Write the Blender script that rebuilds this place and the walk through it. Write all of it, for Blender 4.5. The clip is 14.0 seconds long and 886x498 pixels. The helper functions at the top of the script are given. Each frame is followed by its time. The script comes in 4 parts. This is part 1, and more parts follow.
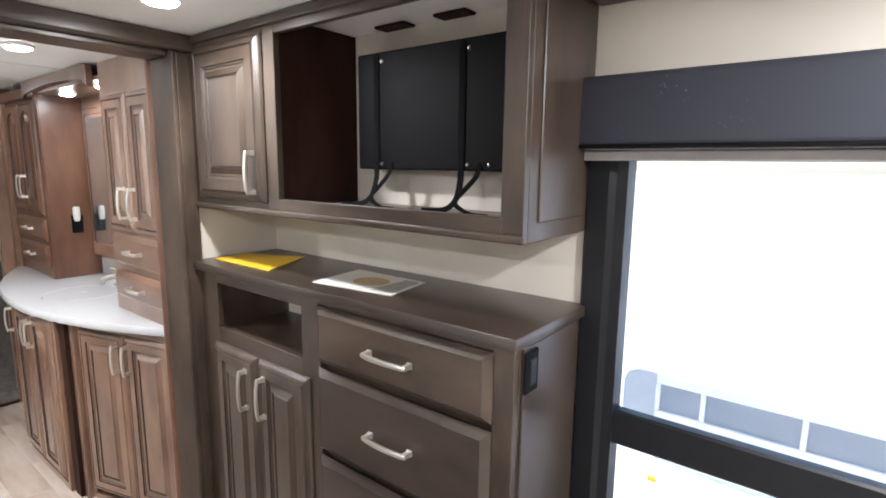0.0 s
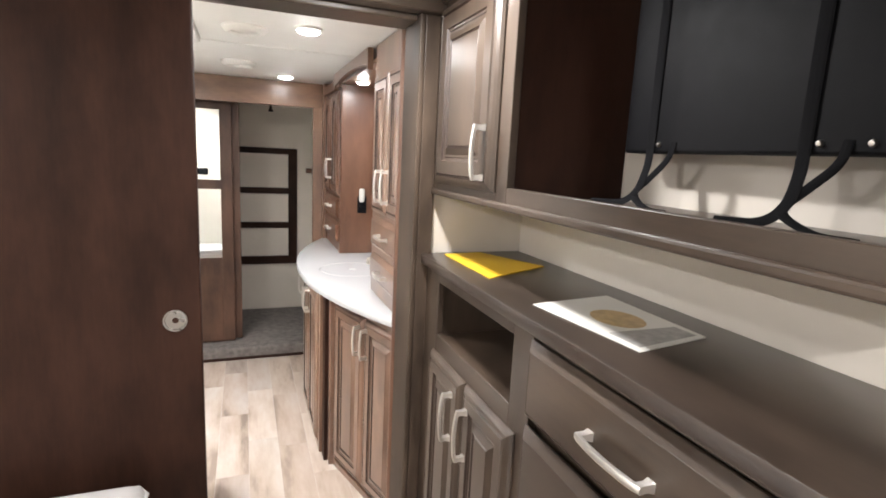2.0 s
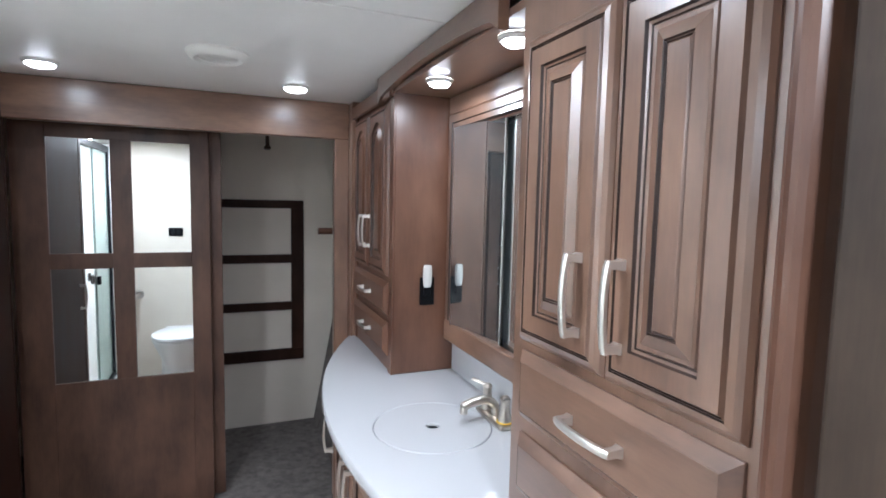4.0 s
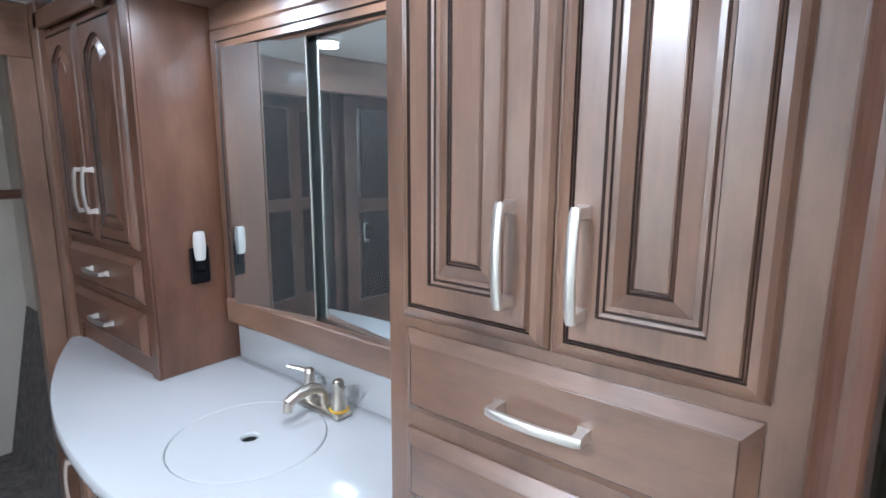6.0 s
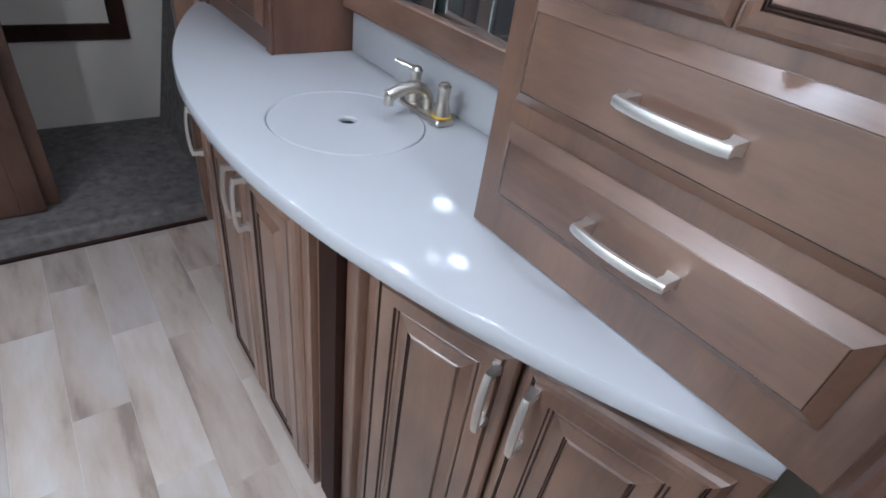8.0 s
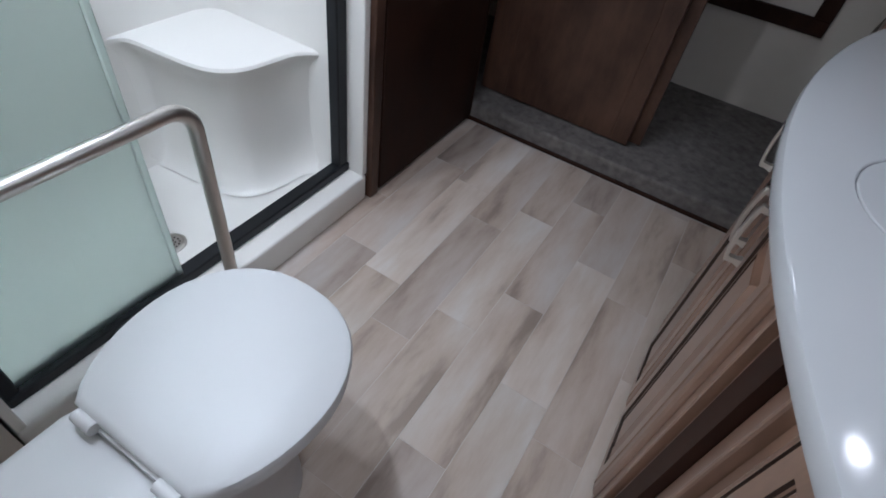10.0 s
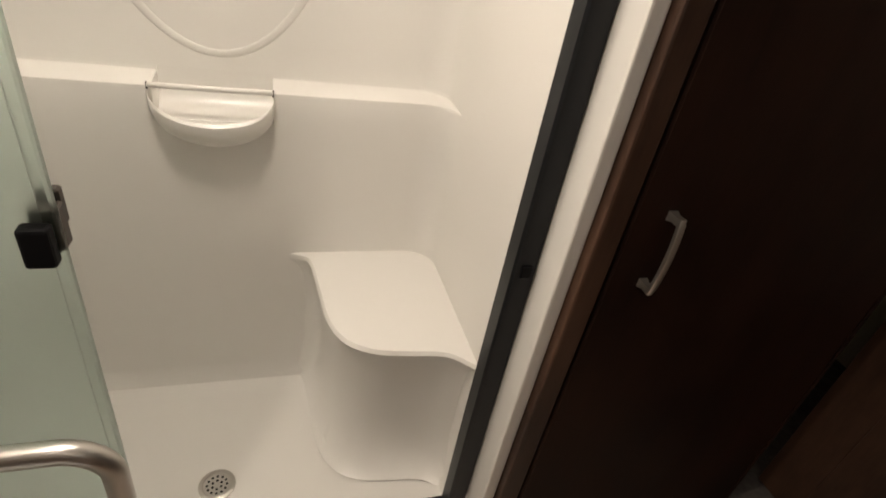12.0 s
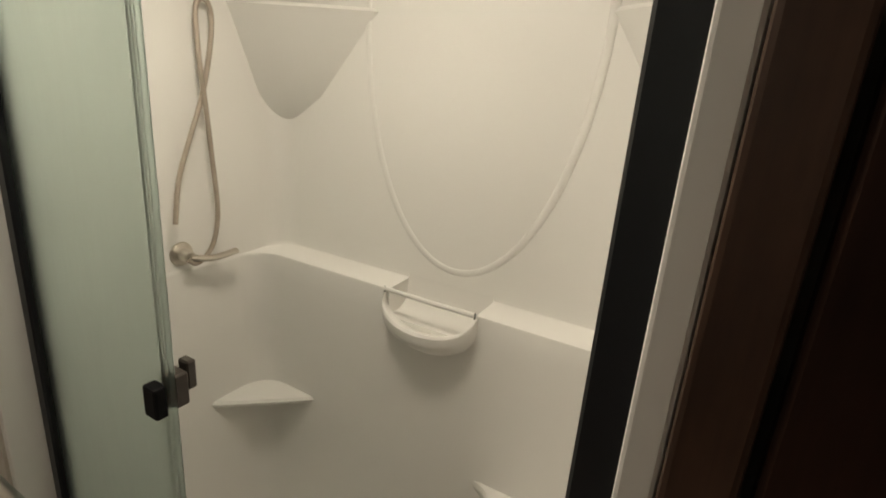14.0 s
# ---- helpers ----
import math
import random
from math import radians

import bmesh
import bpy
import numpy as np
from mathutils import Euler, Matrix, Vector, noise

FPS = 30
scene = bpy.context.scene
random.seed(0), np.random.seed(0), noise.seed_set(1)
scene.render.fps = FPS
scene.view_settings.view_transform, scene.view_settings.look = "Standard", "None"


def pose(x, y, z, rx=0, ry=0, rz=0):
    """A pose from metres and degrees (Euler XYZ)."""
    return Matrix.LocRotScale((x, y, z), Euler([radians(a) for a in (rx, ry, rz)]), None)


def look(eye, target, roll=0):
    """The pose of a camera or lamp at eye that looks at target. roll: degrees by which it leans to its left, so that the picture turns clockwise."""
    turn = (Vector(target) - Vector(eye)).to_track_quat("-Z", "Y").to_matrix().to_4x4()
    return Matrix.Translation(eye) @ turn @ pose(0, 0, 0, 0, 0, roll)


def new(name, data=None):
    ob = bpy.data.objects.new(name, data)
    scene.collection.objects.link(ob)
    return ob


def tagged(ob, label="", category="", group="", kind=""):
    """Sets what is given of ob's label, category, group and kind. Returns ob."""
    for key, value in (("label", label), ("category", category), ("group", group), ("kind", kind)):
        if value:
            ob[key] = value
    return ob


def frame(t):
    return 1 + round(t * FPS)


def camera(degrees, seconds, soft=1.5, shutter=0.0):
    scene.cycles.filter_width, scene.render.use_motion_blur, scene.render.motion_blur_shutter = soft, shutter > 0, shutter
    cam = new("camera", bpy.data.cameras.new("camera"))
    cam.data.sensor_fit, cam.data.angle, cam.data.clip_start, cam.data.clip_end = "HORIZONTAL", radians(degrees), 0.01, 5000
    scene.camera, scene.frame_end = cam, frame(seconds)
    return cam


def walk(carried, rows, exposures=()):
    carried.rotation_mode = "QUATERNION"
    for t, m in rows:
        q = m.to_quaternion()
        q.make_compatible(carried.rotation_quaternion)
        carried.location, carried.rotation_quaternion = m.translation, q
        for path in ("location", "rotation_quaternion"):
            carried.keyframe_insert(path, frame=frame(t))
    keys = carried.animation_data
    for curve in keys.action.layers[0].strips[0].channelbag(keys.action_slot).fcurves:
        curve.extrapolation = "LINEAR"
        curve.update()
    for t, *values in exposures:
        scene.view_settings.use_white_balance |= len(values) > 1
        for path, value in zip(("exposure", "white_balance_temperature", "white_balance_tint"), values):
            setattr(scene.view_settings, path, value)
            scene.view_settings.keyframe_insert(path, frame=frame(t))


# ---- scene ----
cam = camera(80.9, 14.0, soft=1.8)
PATH = [
    (0, (0.349, 0.29, 1.569), (1.907, 1.502, 1.249), 0.7),
    (0.5, (0.345, 0.291, 1.591), (1.927, 1.506, 1.449), -0.2),
    (1, (0.488, 0.322, 1.568), (1.873, 1.759, 1.438), 0.3),
    (1.5, (0.699, 0.392, 1.555), (1.722, 2.093, 1.314), 2.2),
    (2, (0.721, 0.58, 1.523), (1.431, 2.418, 1.176), 2.9),
    (2.2, (0.744, 0.738, 1.513), (1.376, 2.601, 1.151), 2.8),
    (4.3, (0.73, 2.086, 1.548), (1.556, 3.903, 1.415), 0.6),
    (4.5, (0.727, 2.136, 1.557), (1.675, 3.894, 1.457), 0.5),
    (5, (0.703, 2.249, 1.568), (1.983, 3.785, 1.515), -0.5),
    (5.5, (0.681, 2.298, 1.556), (2.174, 3.619, 1.396), -0.9),
    (6, (0.682, 2.323, 1.514), (2.235, 3.536, 1.169), 0.3),
    (6.5, (0.691, 2.32, 1.474), (2.225, 3.473, 0.912), 0.6),
    (7, (0.688, 2.322, 1.438), (2.163, 3.429, 0.665), 0.9),
    (9.5, (0.86, 2.423, 1.269), (0.725, 3.684, -0.278), 14.8),
    (10, (0.849, 2.453, 1.3), (0.256, 3.732, -0.118), 10.2),
    (10.5, (0.767, 2.603, 1.355), (-0.182, 3.931, 0.199), 7.3),
    (11, (0.689, 2.775, 1.371), (-0.547, 4.004, 0.39), 7.5),
    (11.5, (0.628, 3.013, 1.368), (-0.829, 3.958, 0.375), 9.0),
    (12.2, (0.459, 3.292, 1.36), (-1.157, 3.738, 0.271), 10.5),
    (12.5, (0.399, 3.398, 1.368), (-1.265, 3.569, 0.271), 9.7),
    (13, (0.344, 3.552, 1.373), (-1.33, 3.304, 0.307), 9.8),
    (13.6, (0.285, 3.653, 1.428), (-1.368, 2.881, 0.609), 6.3),
    (14, (0.271, 3.684, 1.461), (-1.389, 2.742, 0.865), 4.4),
]
walk(cam, [(t, look(eye, target, roll)) for t, eye, target, roll in PATH], exposures=[
    (0.0, 1.24, 5600, 10), (1.0, 1.48, 5600, 10), (1.6, 1.78, 5400, 10), (2.2, 1.40, 6000, 10), (4.3, 1.04, 4950, 8), (5.6, 1.1, 4850, 7), (7.2, 0.76, 4820, 8), (9.3, 0.10, 4950, 9),
    (10.0, -0.15, 5000, 9), (11.1, -0.58, 5250, 11), (12.0, -0.56, 7000, 13), (13.0, -0.66, 7000, 9), (14.0, -1.0, 7100, 7)])

# ---- world, sun and large lights ----
world = bpy.data.worlds.new("sky")
scene.world = world
world.use_nodes = True
wn = world.node_tree
sky = wn.nodes.new("ShaderNodeTexSky")
sky.sky_type, sky.sun_disc = "NISHITA", False
sky.sun_elevation, sky.sun_rotation = radians(48), radians(10.6)
wn.links.new(sky.outputs[0], wn.nodes["Background"].inputs[0])
wn.nodes["Background"].inputs[1].default_value = 0.15
sun = new("sun", bpy.data.lights.new("sun", "SUN"))
sun.data.energy, sun.data.angle, sun.data.color = 4.0, radians(0.5), (1, 0.95, 0.88)
sun.matrix_world = look((1.5, 8, 9.0), (0, 0, 0))

PUCK_WATTS = 2.5
LAMP_COLOUR = (1.0, 0.91, 0.81)


# ---- materials ----
def nodes_of(name):
    m = bpy.data.materials.new(name)
    m.use_nodes = True
    nt = m.node_tree
    return m, nt, nt.nodes["Principled BSDF"]


def mapped_noise(nt, scale, stretch, detail=4.0, rough=0.55):
    tc = nt.nodes.new("ShaderNodeTexCoord")
    mp = nt.nodes.new("ShaderNodeMapping")
    mp.inputs["Scale"].default_value = stretch
    nz = nt.nodes.new("ShaderNodeTexNoise")
    nz.inputs["Scale"].default_value, nz.inputs["Detail"].default_value, nz.inputs["Roughness"].default_value = scale, detail, rough
    nt.links.new(tc.outputs["Object"], mp.inputs["Vector"])
    nt.links.new(mp.outputs["Vector"], nz.inputs["Vector"])
    return nz


def ramp(nt, source, stops):
    r = nt.nodes.new("ShaderNodeValToRGB")
    while len(r.color_ramp.elements) < len(stops):
        r.color_ramp.elements.new(0.5)
    for e, (p, c) in zip(r.color_ramp.elements, stops):
        e.position, e.color = p, (*c, 1)
    nt.links.new(source, r.inputs[0])
    return r


def add_bump(nt, bsdf, source, strength, distance):
    b = nt.nodes.new("ShaderNodeBump")
    b.inputs["Strength"].default_value, b.inputs["Distance"].default_value = strength, distance
    nt.links.new(source, b.inputs["Height"])
    nt.links.new(b.outputs[0], bsdf.inputs["Normal"])


def plain(name, colour, rough=0.5, metal=0.0, vary=0.08, scale=6.0, bump=0.0, bump_scale=200.0, gloss_vary=0.15, spec=0.5):
    """A surface with soft large-scale variation in colour and gloss, and fine relief."""
    m, nt, b = nodes_of(name)
    nz = mapped_noise(nt, scale, (1, 1, 1), 5)
    lo = tuple(c * (1 - vary) for c in colour)
    hi = tuple(min(1, c * (1 + vary)) for c in colour)
    nt.links.new(ramp(nt, nz.outputs[0], [(0.3, lo), (0.7, hi)]).outputs[0], b.inputs["Base Color"])
    rr = nt.nodes.new("ShaderNodeMapRange")
    rr.inputs["To Min"].default_value, rr.inputs["To Max"].default_value = rough * (1 - gloss_vary), min(1, rough * (1 + gloss_vary))
    fine = mapped_noise(nt, scale * 5, (1, 1, 1), 3)
    nt.links.new(fine.outputs[0], rr.inputs["Value"])
    nt.links.new(rr.outputs[0], b.inputs["Roughness"])
    b.inputs["Metallic"].default_value = metal
    b.inputs["Specular IOR Level"].default_value = spec
    if bump:
        add_bump(nt, b, mapped_noise(nt, bump_scale, (1, 1, 1), 3).outputs[0], bump, 0.002)
    return m


def wood(name, dark, light, stretch, rough=0.36, scale=9.0, coat=0.45, spec=0.5):
    """Stained, glazed and lacquered wood: blotches, long grain and fine pores."""
    m, nt, b = nodes_of(name)
    grain = mapped_noise(nt, scale * 3.2, stretch, 6, 0.65)
    blotch = mapped_noise(nt, 4.5, tuple(0.6 if s < 1 else 1.5 for s in stretch), 5, 0.6)
    mix = nt.nodes.new("ShaderNodeMix")
    mix.inputs["Factor"].default_value = 0.84
    nt.links.new(grain.outputs[0], mix.inputs["A"])
    nt.links.new(blotch.outputs[0], mix.inputs["B"])
    mid = tuple((a + c) / 2 for a, c in zip(dark, light))
    nt.links.new(ramp(nt, mix.outputs["Result"], [(0.33, dark), (0.5, mid), (0.67, light)]).outputs[0], b.inputs["Base Color"])
    rr = nt.nodes.new("ShaderNodeMapRange")
    rr.inputs["To Min"].default_value, rr.inputs["To Max"].default_value = rough * 0.8, rough * 1.25
    nt.links.new(blotch.outputs[0], rr.inputs["Value"])
    nt.links.new(rr.outputs[0], b.inputs["Roughness"])
    b.inputs["Specular IOR Level"].default_value = spec
    b.inputs["Coat Weight"].default_value, b.inputs["Coat Roughness"].default_value = coat, 0.28
    b.inputs["Coat IOR"].default_value = 1.6
    add_bump(nt, b, grain.outputs[0], 0.05, 0.0006)
    return m


def emitter(name, colour, strength):
    m, nt, b = nodes_of(name)
    b.inputs["Base Color"].default_value = (0.9, 0.9, 0.88, 1)
    b.inputs["Emission Color"].default_value, b.inputs["Emission Strength"].default_value = (*colour, 1), strength
    return m


W_DARK, W_LIGHT = (0.088, 0.045, 0.027), (0.270, 0.155, 0.098)
WOOD_V = wood("wood_grain_upright", W_DARK, W_LIGHT, (5, 5, 0.35), coat=1.0)
WOOD_H = wood("wood_grain_level", W_DARK, W_LIGHT, (5, 0.35, 5), coat=1.0)
WOOD_X = wood("wood_grain_across", W_DARK, W_LIGHT, (0.35, 5, 5))
# Dark wood; its darkness also stands for shade in recess and step foot.
DARKWOOD_SHADE = wood("dark_wood_and_shade", (0.014, 0.0062, 0.004), (0.038, 0.017, 0.011), (5, 5, 0.35), 0.5, coat=0.0, spec=0.12)
B_DARK, B_LIGHT = (0.026, 0.0178, 0.0122), (0.084, 0.059, 0.041)
BED_V = wood("bedroom_wood_upright", B_DARK, B_LIGHT, (5, 5, 0.35), coat=0.25)
BED_H = wood("bedroom_wood_level", B_DARK, B_LIGHT, (5, 0.35, 5), coat=0.25)
BED_X = wood("bedroom_wood_across", B_DARK, B_LIGHT, (0.35, 5, 5), coat=0.25)
JAMB_V = wood("jamb_wood_upright", B_DARK, B_LIGHT, (5, 5, 0.35), 0.55, coat=0.0, spec=0.25)
# Bath wood darkened: the dim light at the wardrobe end is in the colour.
DIMMED_V = wood("dimmed_wood_upright", (0.034, 0.017, 0.011), (0.110, 0.058, 0.037), (5, 5, 0.35), 0.45, coat=0.1, spec=0.3)
VENEER_V = wood("red_brown_veneer_upright", (0.078, 0.033, 0.018), (0.172, 0.082, 0.047), (5, 5, 0.35), coat=0.35)
VENEER_H = wood("red_brown_veneer_level", (0.078, 0.033, 0.018), (0.172, 0.082, 0.047), (5, 0.35, 5), coat=0.35)
DARKTOP_SHADE = wood("dark_top_and_shaded_drawers", (0.024, 0.0165, 0.012), (0.056, 0.039, 0.028), (5, 0.35, 5), 0.40)
GLAZE = plain("dark_glaze", (0.028, 0.015, 0.010), 0.5)
WALL = plain("wall_panel", (0.66, 0.612, 0.54), 0.6, vary=0.03, bump=0.15, bump_scale=350)
CEIL = plain("ceiling_panel", (0.88, 0.875, 0.85), 0.42, vary=0.02, bump=0.1, bump_scale=120)
NICKEL = plain("brushed_nickel", (0.80, 0.775, 0.73), 0.40, 1.0, 0.04, 8)
TAPMETAL = plain("worn_nickel", (0.60, 0.555, 0.49), 0.30, 1.0, 0.06, 20)
STEEL = plain("stainless_steel", (0.55, 0.53, 0.50), 0.32, 1.0, 0.04, 8)
DULLSTEEL = plain("dull_steel", (0.30, 0.285, 0.265), 0.28, 1.0, 0.04, 8)
HOSE = plain("braided_hose", (0.40, 0.34, 0.28), 0.4, 0.3, 0.1, 60, bump=0.4, bump_scale=400)
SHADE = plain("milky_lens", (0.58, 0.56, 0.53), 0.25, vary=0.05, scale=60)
COUNTER = plain("white_solid_surface", (0.48, 0.485, 0.495), 0.11, vary=0.012, scale=3, gloss_vary=0.06)
ACRYLIC = plain("white_shower_acrylic", (0.78, 0.765, 0.73), 0.30, vary=0.006, scale=1.5, gloss_vary=0.03)
CERAMIC = plain("white_toilet_plastic", (0.61, 0.615, 0.62), 0.38, vary=0.01, gloss_vary=0.05)
BLACK = plain("black_plastic", (0.005, 0.005, 0.006), 0.55, spec=0.1)
# Blackish plastic browned: the warm light on the plate is in the colour.
LATCHWARM = plain("warm_tinted_plastic", (0.035, 0.027, 0.022), 0.45)
QUILT = plain("grey_quilted_cover", (0.46, 0.445, 0.435), 0.9, vary=0.08, scale=12, bump=0.5, bump_scale=260)
BLACKMETAL = plain("black_aluminium", (0.008, 0.009, 0.011), 0.40, 0.0, 0.1, spec=0.3)
SHADECLOTH = plain("grey_shade_cloth", (0.36, 0.35, 0.35), 0.85, vary=0.05, scale=30, bump=0.3, bump_scale=400)
FABRIC = plain("black_webbing", (0.007, 0.007, 0.008), 0.95, bump=0.5, bump_scale=500, spec=0.1)
WHITEPLASTIC = plain("white_plastic", (0.78, 0.77, 0.74), 0.4)
YELLOW = plain("yellow_paper", (0.80, 0.50, 0.02), 0.6, vary=0.03)
PAPER = plain("printed_paper", (0.78, 0.77, 0.72), 0.35, vary=0.04)
INK = plain("tan_print", (0.55, 0.40, 0.20), 0.5, vary=0.2, scale=40)
GREYINK = plain("grey_print", (0.40, 0.39, 0.37), 0.5, vary=0.2, scale=60)
CARPET = plain("grey_carpet", (0.155, 0.139, 0.127), 0.95, vary=0.35, scale=28, bump=1.0, bump_scale=420)
GLOW = emitter("lamp_diffuser", (1.0, 0.93, 0.82), 14.0)
GRASSY = plain("pale_gravel", (0.62, 0.60, 0.57), 0.9, vary=0.15, scale=3, bump=0.6, bump_scale=30)
VANWHITE = plain("white_trailer_paint", (0.80, 0.81, 0.82), 0.3, vary=0.03)
TINTED = plain("grey_trailer_panel", (0.26, 0.29, 0.33), 0.45)
TRAILERGREY = plain("pale_grey_paint", (0.42, 0.45, 0.48), 0.4)
RUBBER = plain("black_rubber", (0.02, 0.02, 0.02), 0.8)


def glass_material(name, colour, rough):
    m, nt, b = nodes_of(name)
    b.inputs["Base Color"].default_value = (*colour, 1)
    b.inputs["Transmission Weight"].default_value = 1.0
    b.inputs["IOR"].default_value = 1.45
    nz = mapped_noise(nt, 22, (1, 1, 0.25), 4)
    rr = nt.nodes.new("ShaderNodeMapRange")
    rr.inputs["To Min"].default_value, rr.inputs["To Max"].default_value = rough * 0.8, rough * 1.2
    nt.links.new(nz.outputs[0], rr.inputs["Value"])
    nt.links.new(rr.outputs[0], b.inputs["Roughness"])
    if rough > 0.2:
        add_bump(nt, b, nz.outputs[0], 0.35, 0.004)
    return m


CLEAR = glass_material("clear_window_glass", (1, 1, 1), 0.0)
FROST = glass_material("frosted_green_glass", (0.79, 0.92, 0.875), 0.45)
# Bluish tint and slight diffuse put a reflected veil into the mirror colour.
HAZY, _nt, _b = nodes_of("veiled_mirror")
_b.inputs["Base Color"].default_value = (0.80, 0.87, 0.89, 1)
_b.inputs["Metallic"].default_value, _b.inputs["Roughness"].default_value = 0.96, 0.02
MIRROR, _nt, _b = nodes_of("mirror_silver")
_b.inputs["Base Color"].default_value = (0.86, 0.89, 0.89, 1)
_b.inputs["Metallic"].default_value, _b.inputs["Roughness"].default_value = 1.0, 0.015

# glitter-flecked padded valance cloth; its base is blued for the window's glare
VALANCE, _nt, _b = nodes_of("flecked_valance_cloth")
_v = _nt.nodes.new("ShaderNodeTexVoronoi")
_tc = _nt.nodes.new("ShaderNodeTexCoord")
_nt.links.new(_tc.outputs["Object"], _v.inputs["Vector"])
_v.inputs["Scale"].default_value = 130
_n2 = mapped_noise(_nt, 14, (1, 1, 1), 3)
_mul = _nt.nodes.new("ShaderNodeMath")
_mul.operation = "MULTIPLY_ADD"
_mul.inputs[1].default_value, _mul.inputs[2].default_value = -0.50, 0.33
_nt.links.new(_n2.outputs[0], _mul.inputs[0])
_add = _nt.nodes.new("ShaderNodeMath")
_nt.links.new(_v.outputs["Distance"], _add.inputs[0])
_nt.links.new(_mul.outputs[0], _add.inputs[1])
_nt.links.new(ramp(_nt, _add.outputs[0], [(0.075, (0.34, 0.35, 0.39)), (0.115, (0.030, 0.033, 0.046))]).outputs[0], _b.inputs["Base Color"])
_b.inputs["Roughness"].default_value = 0.75

# wood-look floor planks: each plank its own tone, streaks along its length
PLANK, _nt, _b = nodes_of("wood_look_vinyl_plank")
_oi = _nt.nodes.new("ShaderNodeObjectInfo")
_tc = _nt.nodes.new("ShaderNodeTexCoord")
_off = _nt.nodes.new("ShaderNodeVectorMath")
_off.operation = "SCALE"
_off.inputs[0].default_value = (7.3, 11.1, 3.7)
_nt.links.new(_oi.outputs["Random"], _off.inputs["Scale"])
_sum = _nt.nodes.new("ShaderNodeVectorMath")
_nt.links.new(_tc.outputs["Object"], _sum.inputs[0])
_nt.links.new(_off.outputs[0], _sum.inputs[1])
_mp = _nt.nodes.new("ShaderNodeMapping")
_mp.inputs["Scale"].default_value = (4.6, 0.95, 1)
_nt.links.new(_sum.outputs[0], _mp.inputs["Vector"])
_st = _nt.nodes.new("ShaderNodeTexNoise")
_st.inputs["Scale"].default_value, _st.inputs["Detail"].default_value, _st.inputs["Roughness"].default_value = 1.6, 6, 0.6
_nt.links.new(_mp.outputs[0], _st.inputs["Vector"])
_streak = ramp(_nt, _st.outputs[0], [(0.33, (0.30, 0.245, 0.205)), (0.42, (0.45, 0.375, 0.315)), (0.53, (0.52, 0.455, 0.40)), (0.65, (0.57, 0.535, 0.505))])
_tone = ramp(_nt, _oi.outputs["Random"], [(0.0, (0.80, 0.79, 0.80)), (0.35, (0.95, 0.91, 0.88)), (0.7, (1.0, 0.985, 0.96)), (1.0, (1.14, 1.12, 1.10))])
_mx = _nt.nodes.new("ShaderNodeMix")
_mx.data_type, _mx.blend_type = "RGBA", "MULTIPLY"
_mx.inputs["Factor"].default_value = 1.0
_nt.links.new(_streak.outputs[0], _mx.inputs["A"])
_nt.links.new(_tone.outputs[0], _mx.inputs["B"])
_nt.links.new(_mx.outputs["Result"], _b.inputs["Base Color"])
_b.inputs["Roughness"].default_value = 0.42
add_bump(_nt, _b, _st.outputs[0], 0.1, 0.002)
GROUT = plain("pale_joint", (0.58, 0.54, 0.50), 0.7)

# ---- mesh helpers ----
ORIGIN = {}


def thing(name, base, label, category, group="", kind=""):
    """An empty at the base of a thing, which its parts hang from."""
    e = new(name)
    e.location = base
    e.empty_display_size = 0.05
    ORIGIN[e] = Vector(base)
    return tagged(e, label, category, group, kind)


def part(name, bm, material, parent, label="", smooth=False, extra=()):
    """Links a bmesh, given in world metres, as one mesh under a thing or a part."""
    org = ORIGIN[parent]
    for v in bm.verts:
        v.co -= org
    bmesh.ops.recalc_face_normals(bm, faces=bm.faces)
    me = bpy.data.meshes.new(name)
    bm.to_mesh(me)
    bm.free()
    for m in (material, *extra):
        me.materials.append(m)
    ob = new(name, me)
    ob.parent = parent
    ORIGIN[ob] = org
    if smooth:
        me.polygons.foreach_set("use_smooth", [True] * len(me.polygons))
        me.set_sharp_from_angle(angle=radians(38))
    return tagged(ob, label)


def whole(name, bm, material, label="", category="", kind="", group="", smooth=False, base=(0, 0, 0), extra=()):
    """One mesh that is a thing of its own."""
    base = Vector(base)
    for v in bm.verts:
        v.co -= base
    bmesh.ops.recalc_face_normals(bm, faces=bm.faces)
    me = bpy.data.meshes.new(name)
    bm.to_mesh(me)
    bm.free()
    for m in (material, *extra):
        me.materials.append(m)
    if smooth:
        me.polygons.foreach_set("use_smooth", [True] * len(me.polygons))
        me.set_sharp_from_angle(angle=radians(38))
    ob = new(name, me)
    ob.location = base
    ORIGIN[ob] = base
    return tagged(ob, label, category, group, kind)


def box(bm, x0, x1, y0, y1, z0, z1, bevel=0.0, seg=1):
    """Adds a box, its edges bevelled."""
    x0, x1, y0, y1, z0, z1 = min(x0, x1), max(x0, x1), min(y0, y1), max(y0, y1), min(z0, z1), max(z0, z1)
    vs = [bm.verts.new((x, y, z)) for x in (x0, x1) for y in (y0, y1) for z in (z0, z1)]
    fs = [bm.faces.new([vs[i] for i in q]) for q in ((0, 1, 3, 2), (4, 6, 7, 5), (0, 4, 5, 1), (2, 3, 7, 6), (0, 2, 6, 4), (1, 5, 7, 3))]
    if bevel:
        edges = list({e for f in fs for e in f.edges})
        bmesh.ops.bevel(bm, geom=edges, offset=bevel, segments=seg, profile=0.5, affect="EDGES", clamp_overlap=True)
    return bm


